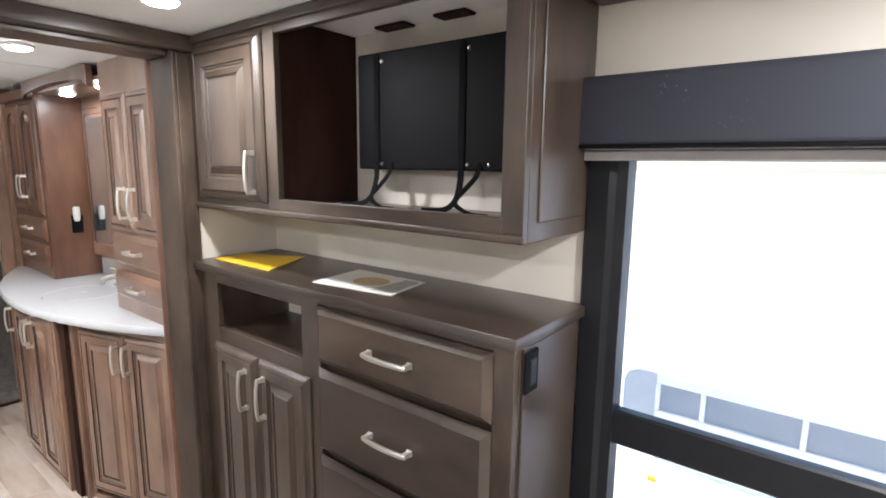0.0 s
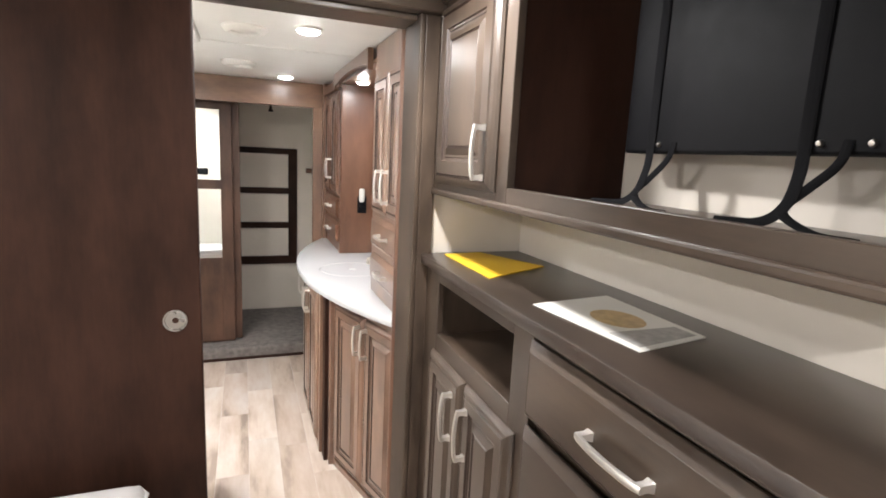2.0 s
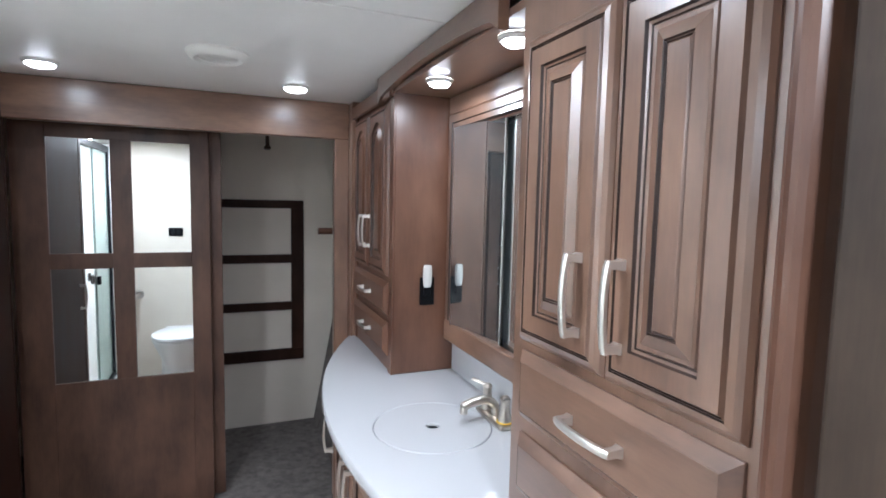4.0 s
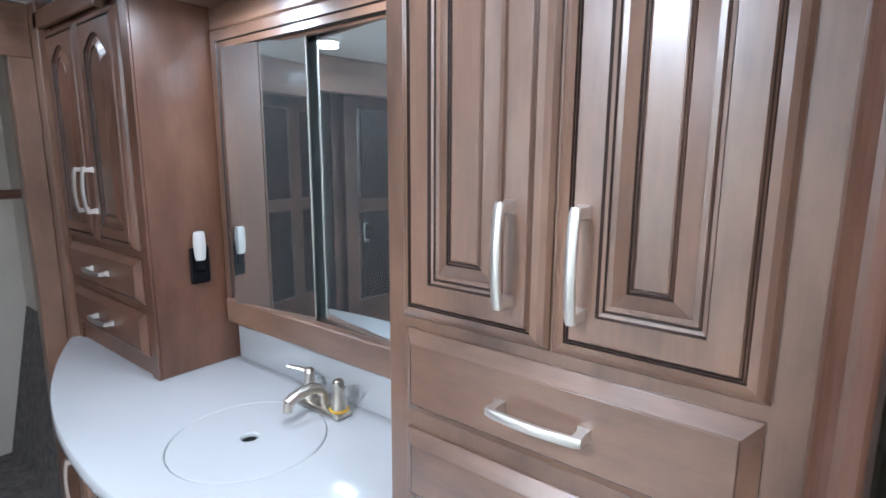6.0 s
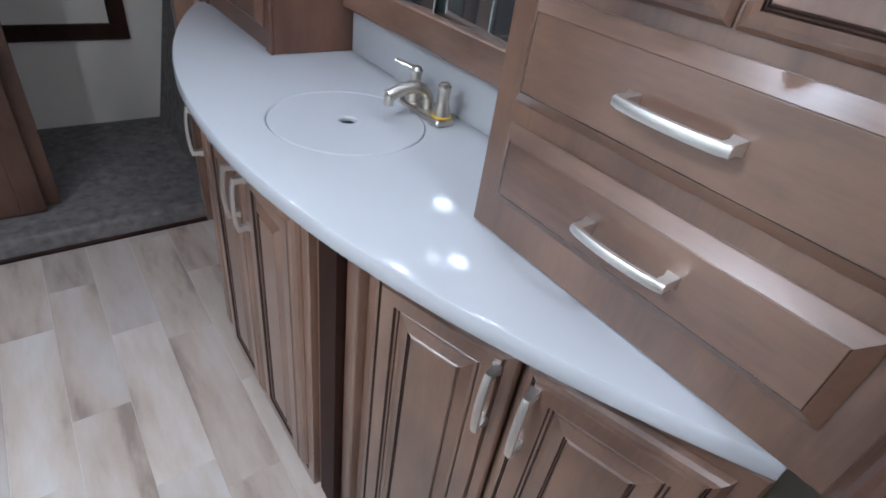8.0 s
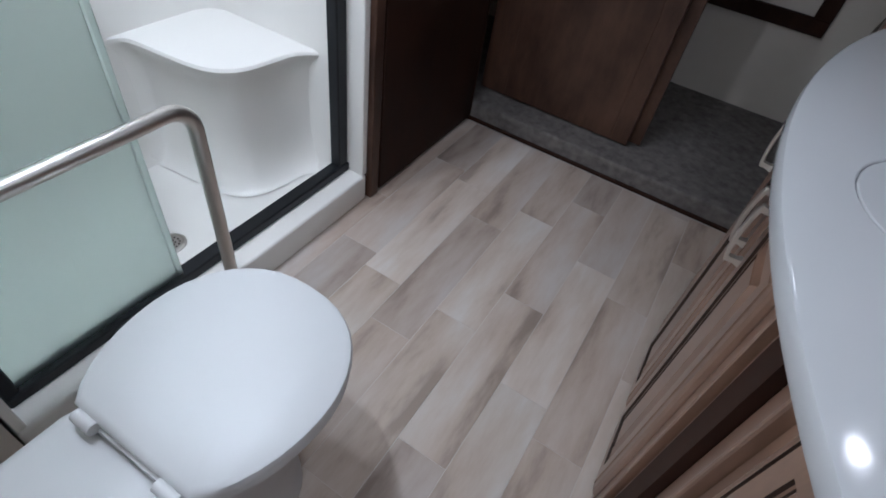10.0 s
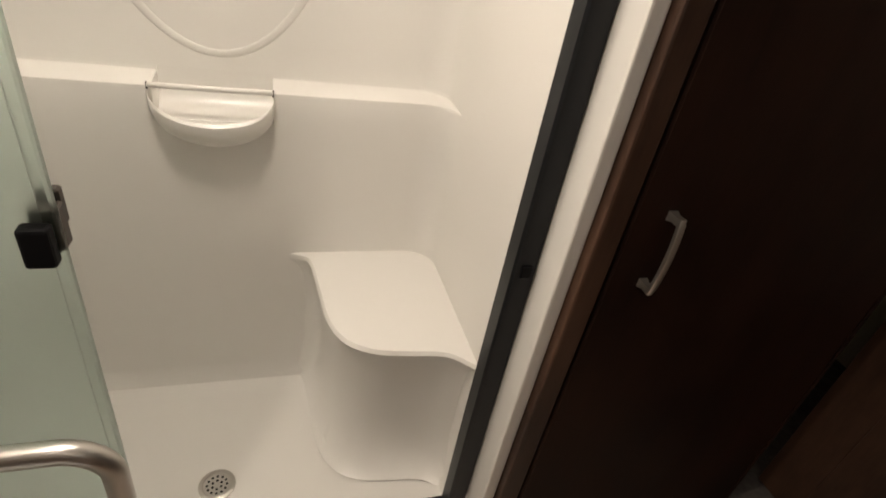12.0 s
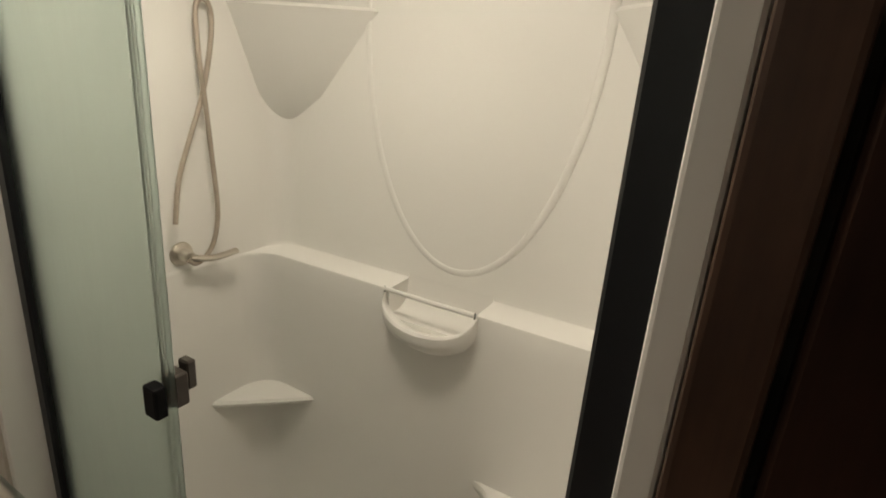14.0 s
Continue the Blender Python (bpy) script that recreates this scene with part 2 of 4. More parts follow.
def boxes(*specs, bevel=0.0, seg=1):
    bm = bmesh.new()
    for s in specs:
        box(bm, *s, bevel=bevel, seg=seg)
    return bm


def prism(bm, outline, z0, z1, cap=True):
    """Extrudes a closed outline of (x, y) from z0 to z1."""
    lo = [bm.verts.new((x, y, z0)) for x, y in outline]
    hi = [bm.verts.new((x, y, z1)) for x, y in outline]
    n = len(outline)
    for i in range(n):
        bm.faces.new((lo[i], lo[(i + 1) % n], hi[(i + 1) % n], hi[i]))
    if cap:
        bm.faces.new(lo[::-1])
        bm.faces.new(hi)
    return bm


def lathe(bm, profile, centre=(0, 0, 0), n=24, m=None):
    """Turns a profile of (radius, height) about the upright axis; m moves it on."""
    rings = []
    for r, z in profile:
        if r < 1e-5:
            rings.append([bm.verts.new((0, 0, z))])
        else:
            rings.append([bm.verts.new((r * math.cos(2 * math.pi * i / n), r * math.sin(2 * math.pi * i / n), z)) for i in range(n)])
    for a, b in zip(rings, rings[1:]):
        for i in range(n):
            j = (i + 1) % n
            q = [a[i % len(a)], a[j % len(a)], b[j % len(b)], b[i % len(b)]]
            q = list(dict.fromkeys(q))
            if len(q) > 2:
                bm.faces.new(q)
    mm = Matrix.Translation(centre) @ (m or Matrix())
    for ring in rings:
        for v in ring:
            v.co = mm @ v.co
    return bm


def tube(bm, pts, rx, ry=None, n=8, up=(0, 0, 1)):
    """Sweeps a round or flattened section along points, its ends closed."""
    ry = ry or rx
    pts = [Vector(p) for p in pts]
    side, rings = None, []
    for i, p in enumerate(pts):
        d = (pts[min(i + 1, len(pts) - 1)] - pts[max(i - 1, 0)]).normalized()
        if side is None:
            side = d.cross(Vector(up))
            if side.length < 1e-3:
                side = d.cross(Vector((1, 0, 0)))
        side = (side - d * side.dot(d)).normalized()
        nrm = side.cross(d)
        rings.append([bm.verts.new(p + side * (rx * math.cos(2 * math.pi * k / n)) + nrm * (ry * math.sin(2 * math.pi * k / n))) for k in range(n)])
    for a, b in zip(rings, rings[1:]):
        for k in range(n):
            bm.faces.new((a[k], a[(k + 1) % n], b[(k + 1) % n], b[k]))
    bm.faces.new(rings[0][::-1])
    bm.faces.new(rings[-1])
    return bm


def arc(centre, a, b, t0, t1, n):
    """Points on an arc in the plane of the vectors a and b."""
    c, a, b = Vector(centre), Vector(a), Vector(b)
    return [c + a * math.cos(t0 + (t1 - t0) * i / n) + b * math.sin(t0 + (t1 - t0) * i / n) for i in range(n + 1)]


def smooth_line(pts, n=6):
    """A smooth curve through points (Catmull-Rom)."""
    p = [Vector(q) for q in pts]
    p = [p[0] * 2 - p[1]] + p + [p[-1] * 2 - p[-2]]
    out = []
    for i in range(1, len(p) - 2):
        for k in range(n):
            t = k / n
            out.append(0.5 * (2 * p[i] + (p[i + 1] - p[i - 1]) * t + (2 * p[i - 1] - 5 * p[i] + 4 * p[i + 1] - p[i + 2]) * t * t
                              + (3 * p[i] - p[i - 1] - 3 * p[i + 1] + p[i + 2]) * t ** 3))
    return out + [p[-2]]


def rings_mesh(w, h, rings, m, dark=(), fill=True):
    """Concentric mitred rectangles of (inset, depth, rise of an arched top); dark: the bands that carry glaze. Front faces local -y."""
    bm = bmesh.new()
    loops = []
    arched = any(len(r) > 2 and r[2] for r in rings)
    for inset, y, *rise in rings:
        arch = rise[0] if rise else 0.0
        outline = [(inset, inset), (w - inset, inset)]
        k = 10 if arched else 1
        for i in range(k + 1):
            u = i / k
            outline.append((w - inset - u * (w - 2 * inset), h - inset - arch + arch * math.sin(math.pi * u)))
        loops.append([bm.verts.new(m @ Vector((x, y, z))) for x, z in outline])
    for i, (a, b) in enumerate(zip(loops, loops[1:])):
        n = len(a)
        for k in range(n):
            f = bm.faces.new((a[k], a[(k + 1) % n], b[(k + 1) % n], b[k]))
            f.material_index = 1 if i in dark else 0
    if fill:
        bm.faces.new(loops[-1])
    return bm


# a rounded outer band, a double bead, a flat frame and a step down to the panel
FRAME_RINGS = [(0, 0), (0, -0.004), (0.005, -0.0105), (0.012, -0.0155), (0.0205, -0.0185), (0.0220, -0.0155), (0.0240, -0.0185), (0.0257, -0.0160), (0.0280, -0.0200), (0.0590, -0.0200), (0.0610, -0.0145), (0.0650, -0.0135)]
FRAME_DARK = (4, 6, 9)


def faced(x, y, z, yaw=-90):
    """The place of a front whose lower left corner is given; yaw -90 faces the aisle from the east."""
    return pose(x, y, z, 0, 0, yaw)


def pull(parent, m, length=0.118, upright=True, material=None):
    """A slightly bowed flat bar pull on two flared feet; m stands at its middle on the front, out is local -y."""
    bm = bmesh.new()
    h = length / 2
    along = Vector((0, 0, 1)) if upright else Vector((1, 0, 0))
    side = Vector((1, 0, 0)) if upright else Vector((0, 0, 1))
    rings = []
    for i in range(15):
        u = -1 + i / 7
        out = -0.0245 - 0.0065 * (1 - u * u)
        half, thick = (0.0062, 0.0042) if abs(u) < 0.99 else (0.0050, 0.0030)
        c = along * (u * (h + 0.007)) + Vector((0, out, 0))
        ring = []
        for a, b in ((-1, -0.6), (-0.65, -1), (0.65, -1), (1, -0.6), (1, 0.8), (-1, 0.8)):
            ring.append(bm.verts.new(m @ (c + side * (a * half) + Vector((0, b * thick, 0)))))
        rings.append(ring)
    for s in (-1, 1):
        foot = []
        for y, a, b in ((0.0, 0.0080, 0.0080), (-0.003, 0.0078, 0.0078), (-0.010, 0.0060, 0.0058), (-0.025, 0.0060, 0.0062)):
            c = along * (s * h) + Vector((0, y, 0))
            foot.append([bm.verts.new(m @ (c + side * (p * a) + along * (q * b))) for p, q in ((-1, -1), (1, -1), (1, 1), (-1, 1))])
        for a, b in zip(foot, foot[1:]):
            for k in range(4):
                bm.faces.new((a[k], a[(k + 1) % 4], b[(k + 1) % 4], b[k]))
        bm.faces.new(foot[0][::-1])
        bm.faces.new(foot[-1])
    for a, b in zip(rings, rings[1:]):
        for k in range(6):
            bm.faces.new((a[k], a[(k + 1) % 6], b[(k + 1) % 6], b[k]))
    bm.faces.new(rings[0][::-1])
    bm.faces.new(rings[-1])
    return part("handle", bm, material or NICKEL, parent, "brushed nickel bar pull", True)


def cab_door(parent, m, w, h, handle_u=None, handle_z=None, arch=0.0, wide=1.0, mat=None, length=0.118):
    """A raised-panel door: mitred frame, glazed grooves, bevelled panel (arched at will) and its pull."""
    mat = mat or WOOD_V
    fr = [(i * wide, y, arch if i > 0.055 else 0.0) for i, y in FRAME_RINGS]
    door = part("door", rings_mesh(w, h, fr, m, FRAME_DARK, False), mat, parent, "raised-panel door with dark glazed grooves", extra=(GLAZE,))
    a = fr[-1][0]
    k = min(1.0, (w / 2 - a - 0.012) / 0.040)
    prof = [(0, -0.0135), (0.0018, -0.0110), (0.0040, -0.0135), (0.0100, -0.0130), (0.0280, -0.0205), (0.0298, -0.0172), (0.0318, -0.0195), (0.0336, -0.0175), (0.0360, -0.0195)]
    part("panel", rings_mesh(w, h, [(a + i * k, y, arch) for i, y in prof], m, (0, 4, 6), True), mat, door, "", extra=(GLAZE,))
    if handle_u is not None:
        pull(door, m @ pose(handle_u, -0.020, handle_z), length)
    return door


def drawer_front(parent, m, w, h, mat=None, handle=True, edge=0.019, length=0.118):
    rings = [(0, 0), (0, -0.0045), (edge * 0.06, -0.0055), (edge * 0.96, -0.0190), (edge, -0.0182), (edge * 1.05, -0.0192)]
    d = part("drawer", rings_mesh(w, h, rings, m, (3,), True), mat or WOOD_H, parent, "", extra=(GLAZE,))
    if handle:
        pull(d, m @ pose(w / 2, -0.0195, h / 2), length, False)
    return d


def puck(x, y, z, label, lamp=True, watts=None, r=0.043):
    t = thing("ceiling_light", (x, y, z), label, "light", "round puck lights")
    bm = bmesh.new()
    lathe(bm, [(r + 0.010, 0), (r + 0.010, -0.005), (r + 0.004, -0.011), (r, -0.011), (r, -0.004)], (x, y, z), 32)
    part("rim", bm, WHITEPLASTIC, t, "white ring", True)
    bm = bmesh.new()
    lathe(bm, [(r + 0.002, -0.008), (r * 0.97, -0.015), (r * 0.8, -0.019), (r * 0.45, -0.0215), (0, -0.022)], (x, y, z), 32)
    part("diffuser", bm, GLOW, t, "glowing frosted lens", True)
    if lamp:
        la = bpy.data.lights.new("puck_lamp", "AREA")
        la.shape, la.size = "DISK", 2 * r
        la.energy, la.color = watts or PUCK_WATTS, LAMP_COLOUR
        lo = new("puck_lamp", la)
        lo.location = (x, y, z - 0.025)
    return t

# ---- large structure ----
CZ = 1.985          # ceiling
XE = 1.60           # inside of the east wall of the bedroom
XB = 1.53           # inside of the east wall of the bathroom
YP0, YP1 = 2.13, 2.25  # partition
XL = -0.07          # west side of the bathroom
YS = 4.437          # wardrobe step


def structure(name, bm, mat, label):
    return whole(name, bm, mat, label, "", "structure")


structure("floor", boxes((-1.5, 1.75, -2.2, 5.6, -0.08, -0.0012)), GROUT, "floor base under the wood-look vinyl planks")
structure("ceiling", boxes((-1.5, 1.75, -2.2, 5.6, CZ, CZ + 0.06)), CEIL, "smooth off-white ceiling panel")
# east wall with the window opening
WY0, WY1, WZ0, WZ1 = -0.95, 0.806, 0.45, 1.685
structure("wall_east", boxes((XE, 1.68, WY1, YP0, 0, CZ), (XE, 1.68, -2.2, WY0, 0, CZ), (XE, 1.68, WY0, WY1, 0, WZ0), (XE, 1.68, WY0, WY1, WZ1, CZ),
                            (XB, 1.68, YP1 + 0.002, 4.40, 0, CZ)), WALL, "light beige wall panel with a window opening")
# South and west walls are unseen, added to close the bedroom.
structure("wall_south", boxes((-1.5, 1.68, -2.28, -2.2, 0, CZ)), WALL, "light beige plain wall")
structure("wall_west", boxes((-1.58, -1.5, -2.2, YP0, 0, CZ)), WALL, "light beige plain wall")
# partition between bedroom and bathroom, doorway from x 0.585 to 1.222
structure("wall_partition", boxes((-1.5, 0.585, YP0, YP1, 0, CZ), (0.585, 1.222, YP0, YP1, 1.935, CZ), (1.222, XE, YP0, YP1, 0, CZ)), WALL, "light beige partition wall with a doorway")
structure("wall_bath_west", boxes((-0.88, XL, YP1, 2.455, 0, CZ)), WALL, "light grey wall panel beside the shower")
structure("wall_outer_west", boxes((-0.95, -0.885, 2.0, 3.74, 0, CZ)), WALL, "light grey outer wall behind the shower")
structure("wall_wardrobe_north", boxes((-0.9, 1.5, 5.42, 5.5, 0, CZ)), WALL, "light grey wardrobe back wall")
structure("wall_wardrobe_east", boxes((1.36, 1.45, YS, 5.42, 0, CZ)), WALL, "light grey wardrobe end wall")
structure("wall_wardrobe_west", boxes((-0.95, -0.88, 3.74, 5.42, 0, CZ)), WALL, "light grey wardrobe end wall")

# wardrobe platform, carpeted
bm = boxes((-0.88, 1.36, YS, 5.42, 0, 0.088), bevel=0.012, seg=2)
structure("wardrobe_step", bm, CARPET, "grey carpeted step up into the wardrobe")
# The shadow gap under the riser is drawn as a dark strip.
structure("step_shadow_line", boxes((XL, 1.24, YS - 0.010, YS, 0, 0.020), bevel=0.003), DARKWOOD_SHADE, "dark strip for the shadow line along the foot of the step")

# doorway lining and head trim
structure("door_trim_head", boxes((-0.4, 1.275, YP0 - 0.055, YP0, 1.932, 1.983), (0.585, 1.205, YP0, YP1 + 0.012, 1.915, 1.935), bevel=0.004), BED_X, "brown wooden head trim over the doorway")
bm = boxes((1.222, 1.273, YP0 - 0.022, YP0, 0, 1.932), (1.205, 1.222, YP0 - 0.026, YP1 + 0.012, 0, 1.932), bevel=0.005, seg=2)
structure("door_trim_jamb", bm, JAMB_V, "brown wooden door jamb")
bm = bmesh.new()
tube(bm, [(1.250, 2.3045, z) for z in (0, 0.5, 1.0, 1.5, CZ)], 0.0245, 0.045, 24)
structure("door_trim_post", bm, VENEER_V, "rounded brown wooden corner post")

# bedroom cornice over the window
bm = boxes((1.535, XE, -2.2, 0.80, 1.940, CZ - 0.002), bevel=0.006, seg=2)
structure("trim_cornice", bm, BED_H, "brown wooden cornice along the wall top")

# ---- window, valance and the outside ----
win = thing("window_1", (XE, 0, WZ0), "wide dark-framed window with a low cross bar", "window", kind="structure")
fr = [(0, 0.0), (0, -0.016), (0.006, -0.022), (0.058, -0.022), (0.072, -0.010), (0.098, -0.008), (0.098, 0.05)]
part("window_frame", rings_mesh(WY1 - WY0, WZ1 - WZ0, fr, faced(XE + 0.004, WY1, WZ0), (), False), BLACKMETAL, win, "black aluminium frame")
part("cross_bar", boxes((XE + 0.006, XE + 0.045, WY0 + 0.07, WY1 - 0.07, 0.862, 0.955), bevel=0.006), BLACKMETAL, win, "black aluminium cross bar")
pane = part("pane", boxes((XE + 0.030, XE + 0.034, WY0 + 0.05, WY1 - 0.05, WZ0 + 0.05, WZ1 - 0.05)), CLEAR, win)
pane.visible_shadow = False

val = thing("window_valance", (XE, 0, 1.618), "padded black valance cloth with silver flecks", "valance")
bm = bmesh.new()
box(bm, XE - 0.085, XE - 0.002, -1.10, 0.862, 1.612, 1.772, 0.016, 3)
part("cover", bm, VALANCE, val, "", True)
part("piping", tube(bmesh.new(), [(XE - 0.084, y, 1.614) for y in (-1.08, 0.0, 0.85)], 0.005, 0.005, 8), BLACK, val)

# pleated shade drawn up under the valance
sd = thing("pleated_blind", (XE - 0.03, 0, 1.584), "grey pleated window shade drawn up under the valance", "blind")
part("hem_rail", boxes((XE - 0.052, XE - 0.020, -1.02, 0.815, 1.583, 1.606), bevel=0.004, seg=2), SHADECLOTH, sd, "pale grey hem rail")
for k in range(3):
    part("pleat", boxes((XE - 0.050, XE - 0.022, -1.02, 0.815, 1.607 + 0.010 * k, 1.615 + 0.010 * k), bevel=0.003), SHADECLOTH, sd)

structure("ground", boxes((-400, 400, -400, 400, -1.35, -1.25)), GRASSY, "pale sunlit gravel yard")


def parked_trailer(x, y0, y1, ground):
    """A low white trailer: side rails, posts, grey panels, a rounded nose, a fender and wheels."""
    t = thing("trailer", (x + 0.9, (y0 + y1) / 2, ground), "low white trailer with grey side panels parked on gravel", "trailer")
    top, low = 0.150, -0.230
    nose = [(y1 - 0.02, low), (y1 + 0.20, low), (y1 + 0.20, top - 0.09), (y1 + 0.17, top - 0.03), (y1 + 0.10, top), (y1 - 0.02, top)]
    for xx in (x,):
        bm = bmesh.new()
        a = [bm.verts.new((xx, y, z)) for y, z in nose]
        b = [bm.verts.new((xx + 0.06, y, z)) for y, z in nose]
        for i in range(len(nose)):
            k = (i + 1) % len(nose)
            bm.faces.new((a[i], a[k], b[k], b[i]))
        bm.faces.new(a)
        bm.faces.new(b[::-1])
        part("nose", bm, TRAILERGREY, t, "pale grey rounded end")
        part("top_rail", boxes((xx, xx + 0.06, y0, y1 - 0.02, 0.075, top), bevel=0.008, seg=2), VANWHITE, t)
        part("low_rail", boxes((xx, xx + 0.06, y0, y1 - 0.02, low, -0.120), bevel=0.008, seg=2), VANWHITE, t)
        edges = [y1 - 0.035, y1 - 0.325]
        while edges[-1] > y0 + 0.6:
            edges.append(edges[-1] - 0.565)
        for p in edges:
            part("post", boxes((xx, xx + 0.06, p - 0.016, p + 0.016, -0.120, 0.075), bevel=0.004), VANWHITE, t)
        for p, q in zip(edges, edges[1:]):
            part("panel", boxes((xx + 0.02, xx + 0.032, q + 0.016, p - 0.016, -0.120, 0.075)), TINTED, t, "grey side panel")
    part("body", boxes((x + 0.061, x + 1.80, y0, y1 + 0.10, low, top - 0.01), bevel=0.03, seg=2), VANWHITE, t)
    part("deck", boxes((x - 0.02, x + 1.83, y0, y1 + 0.16, low - 0.10, low), bevel=0.01), VANWHITE, t)
    part("fender", boxes((x - 0.22, x - 0.02, y0 + 0.3, y1 - 0.05, -0.50, -0.46), bevel=0.012, seg=2), VANWHITE, t, "white fender strip")
    part("marker", boxes((x - 0.235, x - 0.215, y1 - 0.13, y1 - 0.07, -0.53, -0.497), bevel=0.006, seg=2), YELLOW, t, "amber side marker")
    for yy in (y0 + 1.1, y0 + 2.0):
        for xx in (x - 0.10, x + 1.90):
            bm = lathe(bmesh.new(), [(0, -0.09), (0.20, -0.09), (0.32, -0.07), (0.34, 0), (0.32, 0.07), (0.20, 0.09), (0, 0.09)], (xx, yy, ground + 0.34), 24, pose(0, 0, 0, 0, 90, 0))
            part("wheel", bm, RUBBER, t, "black tyre", True)


parked_trailer(4.0, -3.4, 1.24, -1.25)

# ---- bedroom: dresser ----
DX = 1.262
dr = thing("dresser", (1.42, 1.46, 0), "dark brown wooden dresser with an open cubby, doors and drawers", "dresser")
for spec in ((0.806, 0.860, 0.08, 1.19), (1.444, 1.528, 0.08, 1.19), (2.0, 2.112, 0.08, 1.19)):
    part("stile", boxes((DX, DX + 0.02, *spec), bevel=0.0015), BED_V, dr)
for spec in ((1.528, 2.0, 1.153, 1.19), (1.528, 2.0, 0.938, 0.993), (0.860, 1.444, 1.174, 1.19), (1.528, 2.0, 0.08, 0.14), (0.860, 1.444, 0.08, 0.14)):
    part("rail", boxes((DX, DX + 0.02, *spec), bevel=0.0015), BED_H, dr)
part("drawer_case", boxes((DX + 0.02, 1.575, 0.806, 1.520, 0.08, 1.19)), BED_V, dr)
part("door_case", boxes((DX + 0.02, 1.575, 1.520, 2.008, 0.08, 0.985)), BED_V, dr)
part("end_panel", boxes((DX + 0.02, 1.575, 2.008, 2.112, 0.08, 1.19)), BED_V, dr)
part("cubby_back", boxes((1.560, 1.574, 1.520, 2.008, 0.985, 1.19)), WALL, dr, "pale back of the open cubby")
part("plinth", boxes((DX + 0.06, 1.57, 0.83, 2.10, 0.0, 0.08)), DARKWOOD_SHADE, dr)
bm = bmesh.new()
box(bm, DX - 0.024, 1.598, 0.790, 2.125, 1.19, 1.221, 0.006, 2)
part("top", bm, DARKTOP_SHADE, dr, "dark brown worn top", True)
part("side_panel", boxes((DX + 0.03, 1.57, 0.800, 0.806, 0.12, 1.185), bevel=0.002), DARKTOP_SHADE, dr)
# Lower drawers are the same wood, darkened for the low light there.
for z, h in ((1.006, 0.166), (0.737, 0.250), (0.468, 0.250), (0.20, 0.248)):
    drawer_front(dr, faced(DX, 1.445, z), 0.588, h, DARKTOP_SHADE if h > 0.2 else BED_H, length=0.138)
cab_door(dr, faced(DX, 2.015, 0.155), 0.260, 0.785, 0.205, 0.665, wide=0.92, mat=BED_V, length=0.128)
cab_door(dr, faced(DX, 1.749, 0.155), 0.260, 0.785, 0.042, 0.665, wide=0.92, mat=BED_V, length=0.128)
out = thing("outlet_plate", (1.317, 0.800, 1.135), "black power outlet plate on the dresser side", "outlet")
part("plate", boxes((1.289, 1.345, 0.792, 0.800, 1.080, 1.176), bevel=0.003), BLACK, out)
part("socket", boxes((1.303, 1.331, 0.789, 0.793, 1.098, 1.158), bevel=0.002), BLACKMETAL, out)

# papers on the dresser
env = bmesh.new()
prism(env, [(1.306, 2.080), (1.437, 2.095), (1.537, 1.866), (1.307, 1.752)], 1.2215, 1.2245)
whole("envelope", env, YELLOW, "bright yellow envelope lying on the dresser top", "envelope")
doc = thing("brochure", (1.43, 1.39, 1.221), "glossy printed brochure lying on the dresser top", "brochure")
bm = bmesh.new()
prism(bm, [(1.296, 1.514), (1.511, 1.544), (1.506, 1.255), (1.328, 1.224)], 1.2215, 1.2240)
part("sheet", bm, PAPER, doc)
bm = bmesh.new()
prism(bm, [(1.412 + 0.05 * math.cos(a), 1.385 + 0.06 * math.sin(a)) for a in [i * math.pi / 10 for i in range(20)]], 1.2241, 1.2245)
part("printed_patch", bm, INK, doc, "tan printed oval")
part("printed_band", prism(bmesh.new(), [(1.335, 1.315), (1.490, 1.315), (1.492, 1.265), (1.340, 1.238)], 1.2241, 1.2245), GREYINK, doc, "grey printed band")

# ---- bedroom: television cabinet ----
TX = 1.272
tc = thing("wall_cabinet", (1.43, 1.46, 1.412), "brown wooden wall cabinet with a door and an open television bay", "cabinet")
for a, b in ((0.804, 0.858), (1.630, 1.684), (2.074, 2.110)):
    part("stile", boxes((TX, TX + 0.02, a, b, 1.410, CZ - 0.003), bevel=0.0015), BED_V, tc)
for a, b, c, d in ((0.858, 1.630, 1.410, 1.462), (1.684, 2.074, 1.410, 1.452), (0.858, 1.630, 1.932, CZ - 0.003), (1.684, 2.074, 1.938, CZ - 0.003)):
    part("rail", boxes((TX, TX + 0.02, a, b, c, d), bevel=0.0015), BED_H, tc)
part("lower_moulding", boxes((TX - 0.012, TX, 0.797, 2.110, 1.410, 1.428), bevel=0.005, seg=2), BED_H, tc)
part("crown", boxes((TX - 0.014, TX, 0.795, 2.110, 1.955, CZ - 0.004), bevel=0.005, seg=2), BED_H, tc)
part("side_panel", boxes((TX + 0.02, XE - 0.002, 0.804, 0.824, 1.410, CZ - 0.003), bevel=0.001), BED_V, tc)
part("side_trim", boxes((TX + 0.06, XE - 0.05, 0.799, 0.804, 1.45, 1.93), bevel=0.003), BED_V, tc)
part("bottom", boxes((TX + 0.02, XE - 0.002, 0.824, 2.09, 1.410, 1.440)), BED_H, tc)
part("divider", boxes((TX + 0.02, XE - 0.002, 1.640, 1.658, 1.440, CZ - 0.003)), DARKWOOD_SHADE, tc, "dark inner panel")
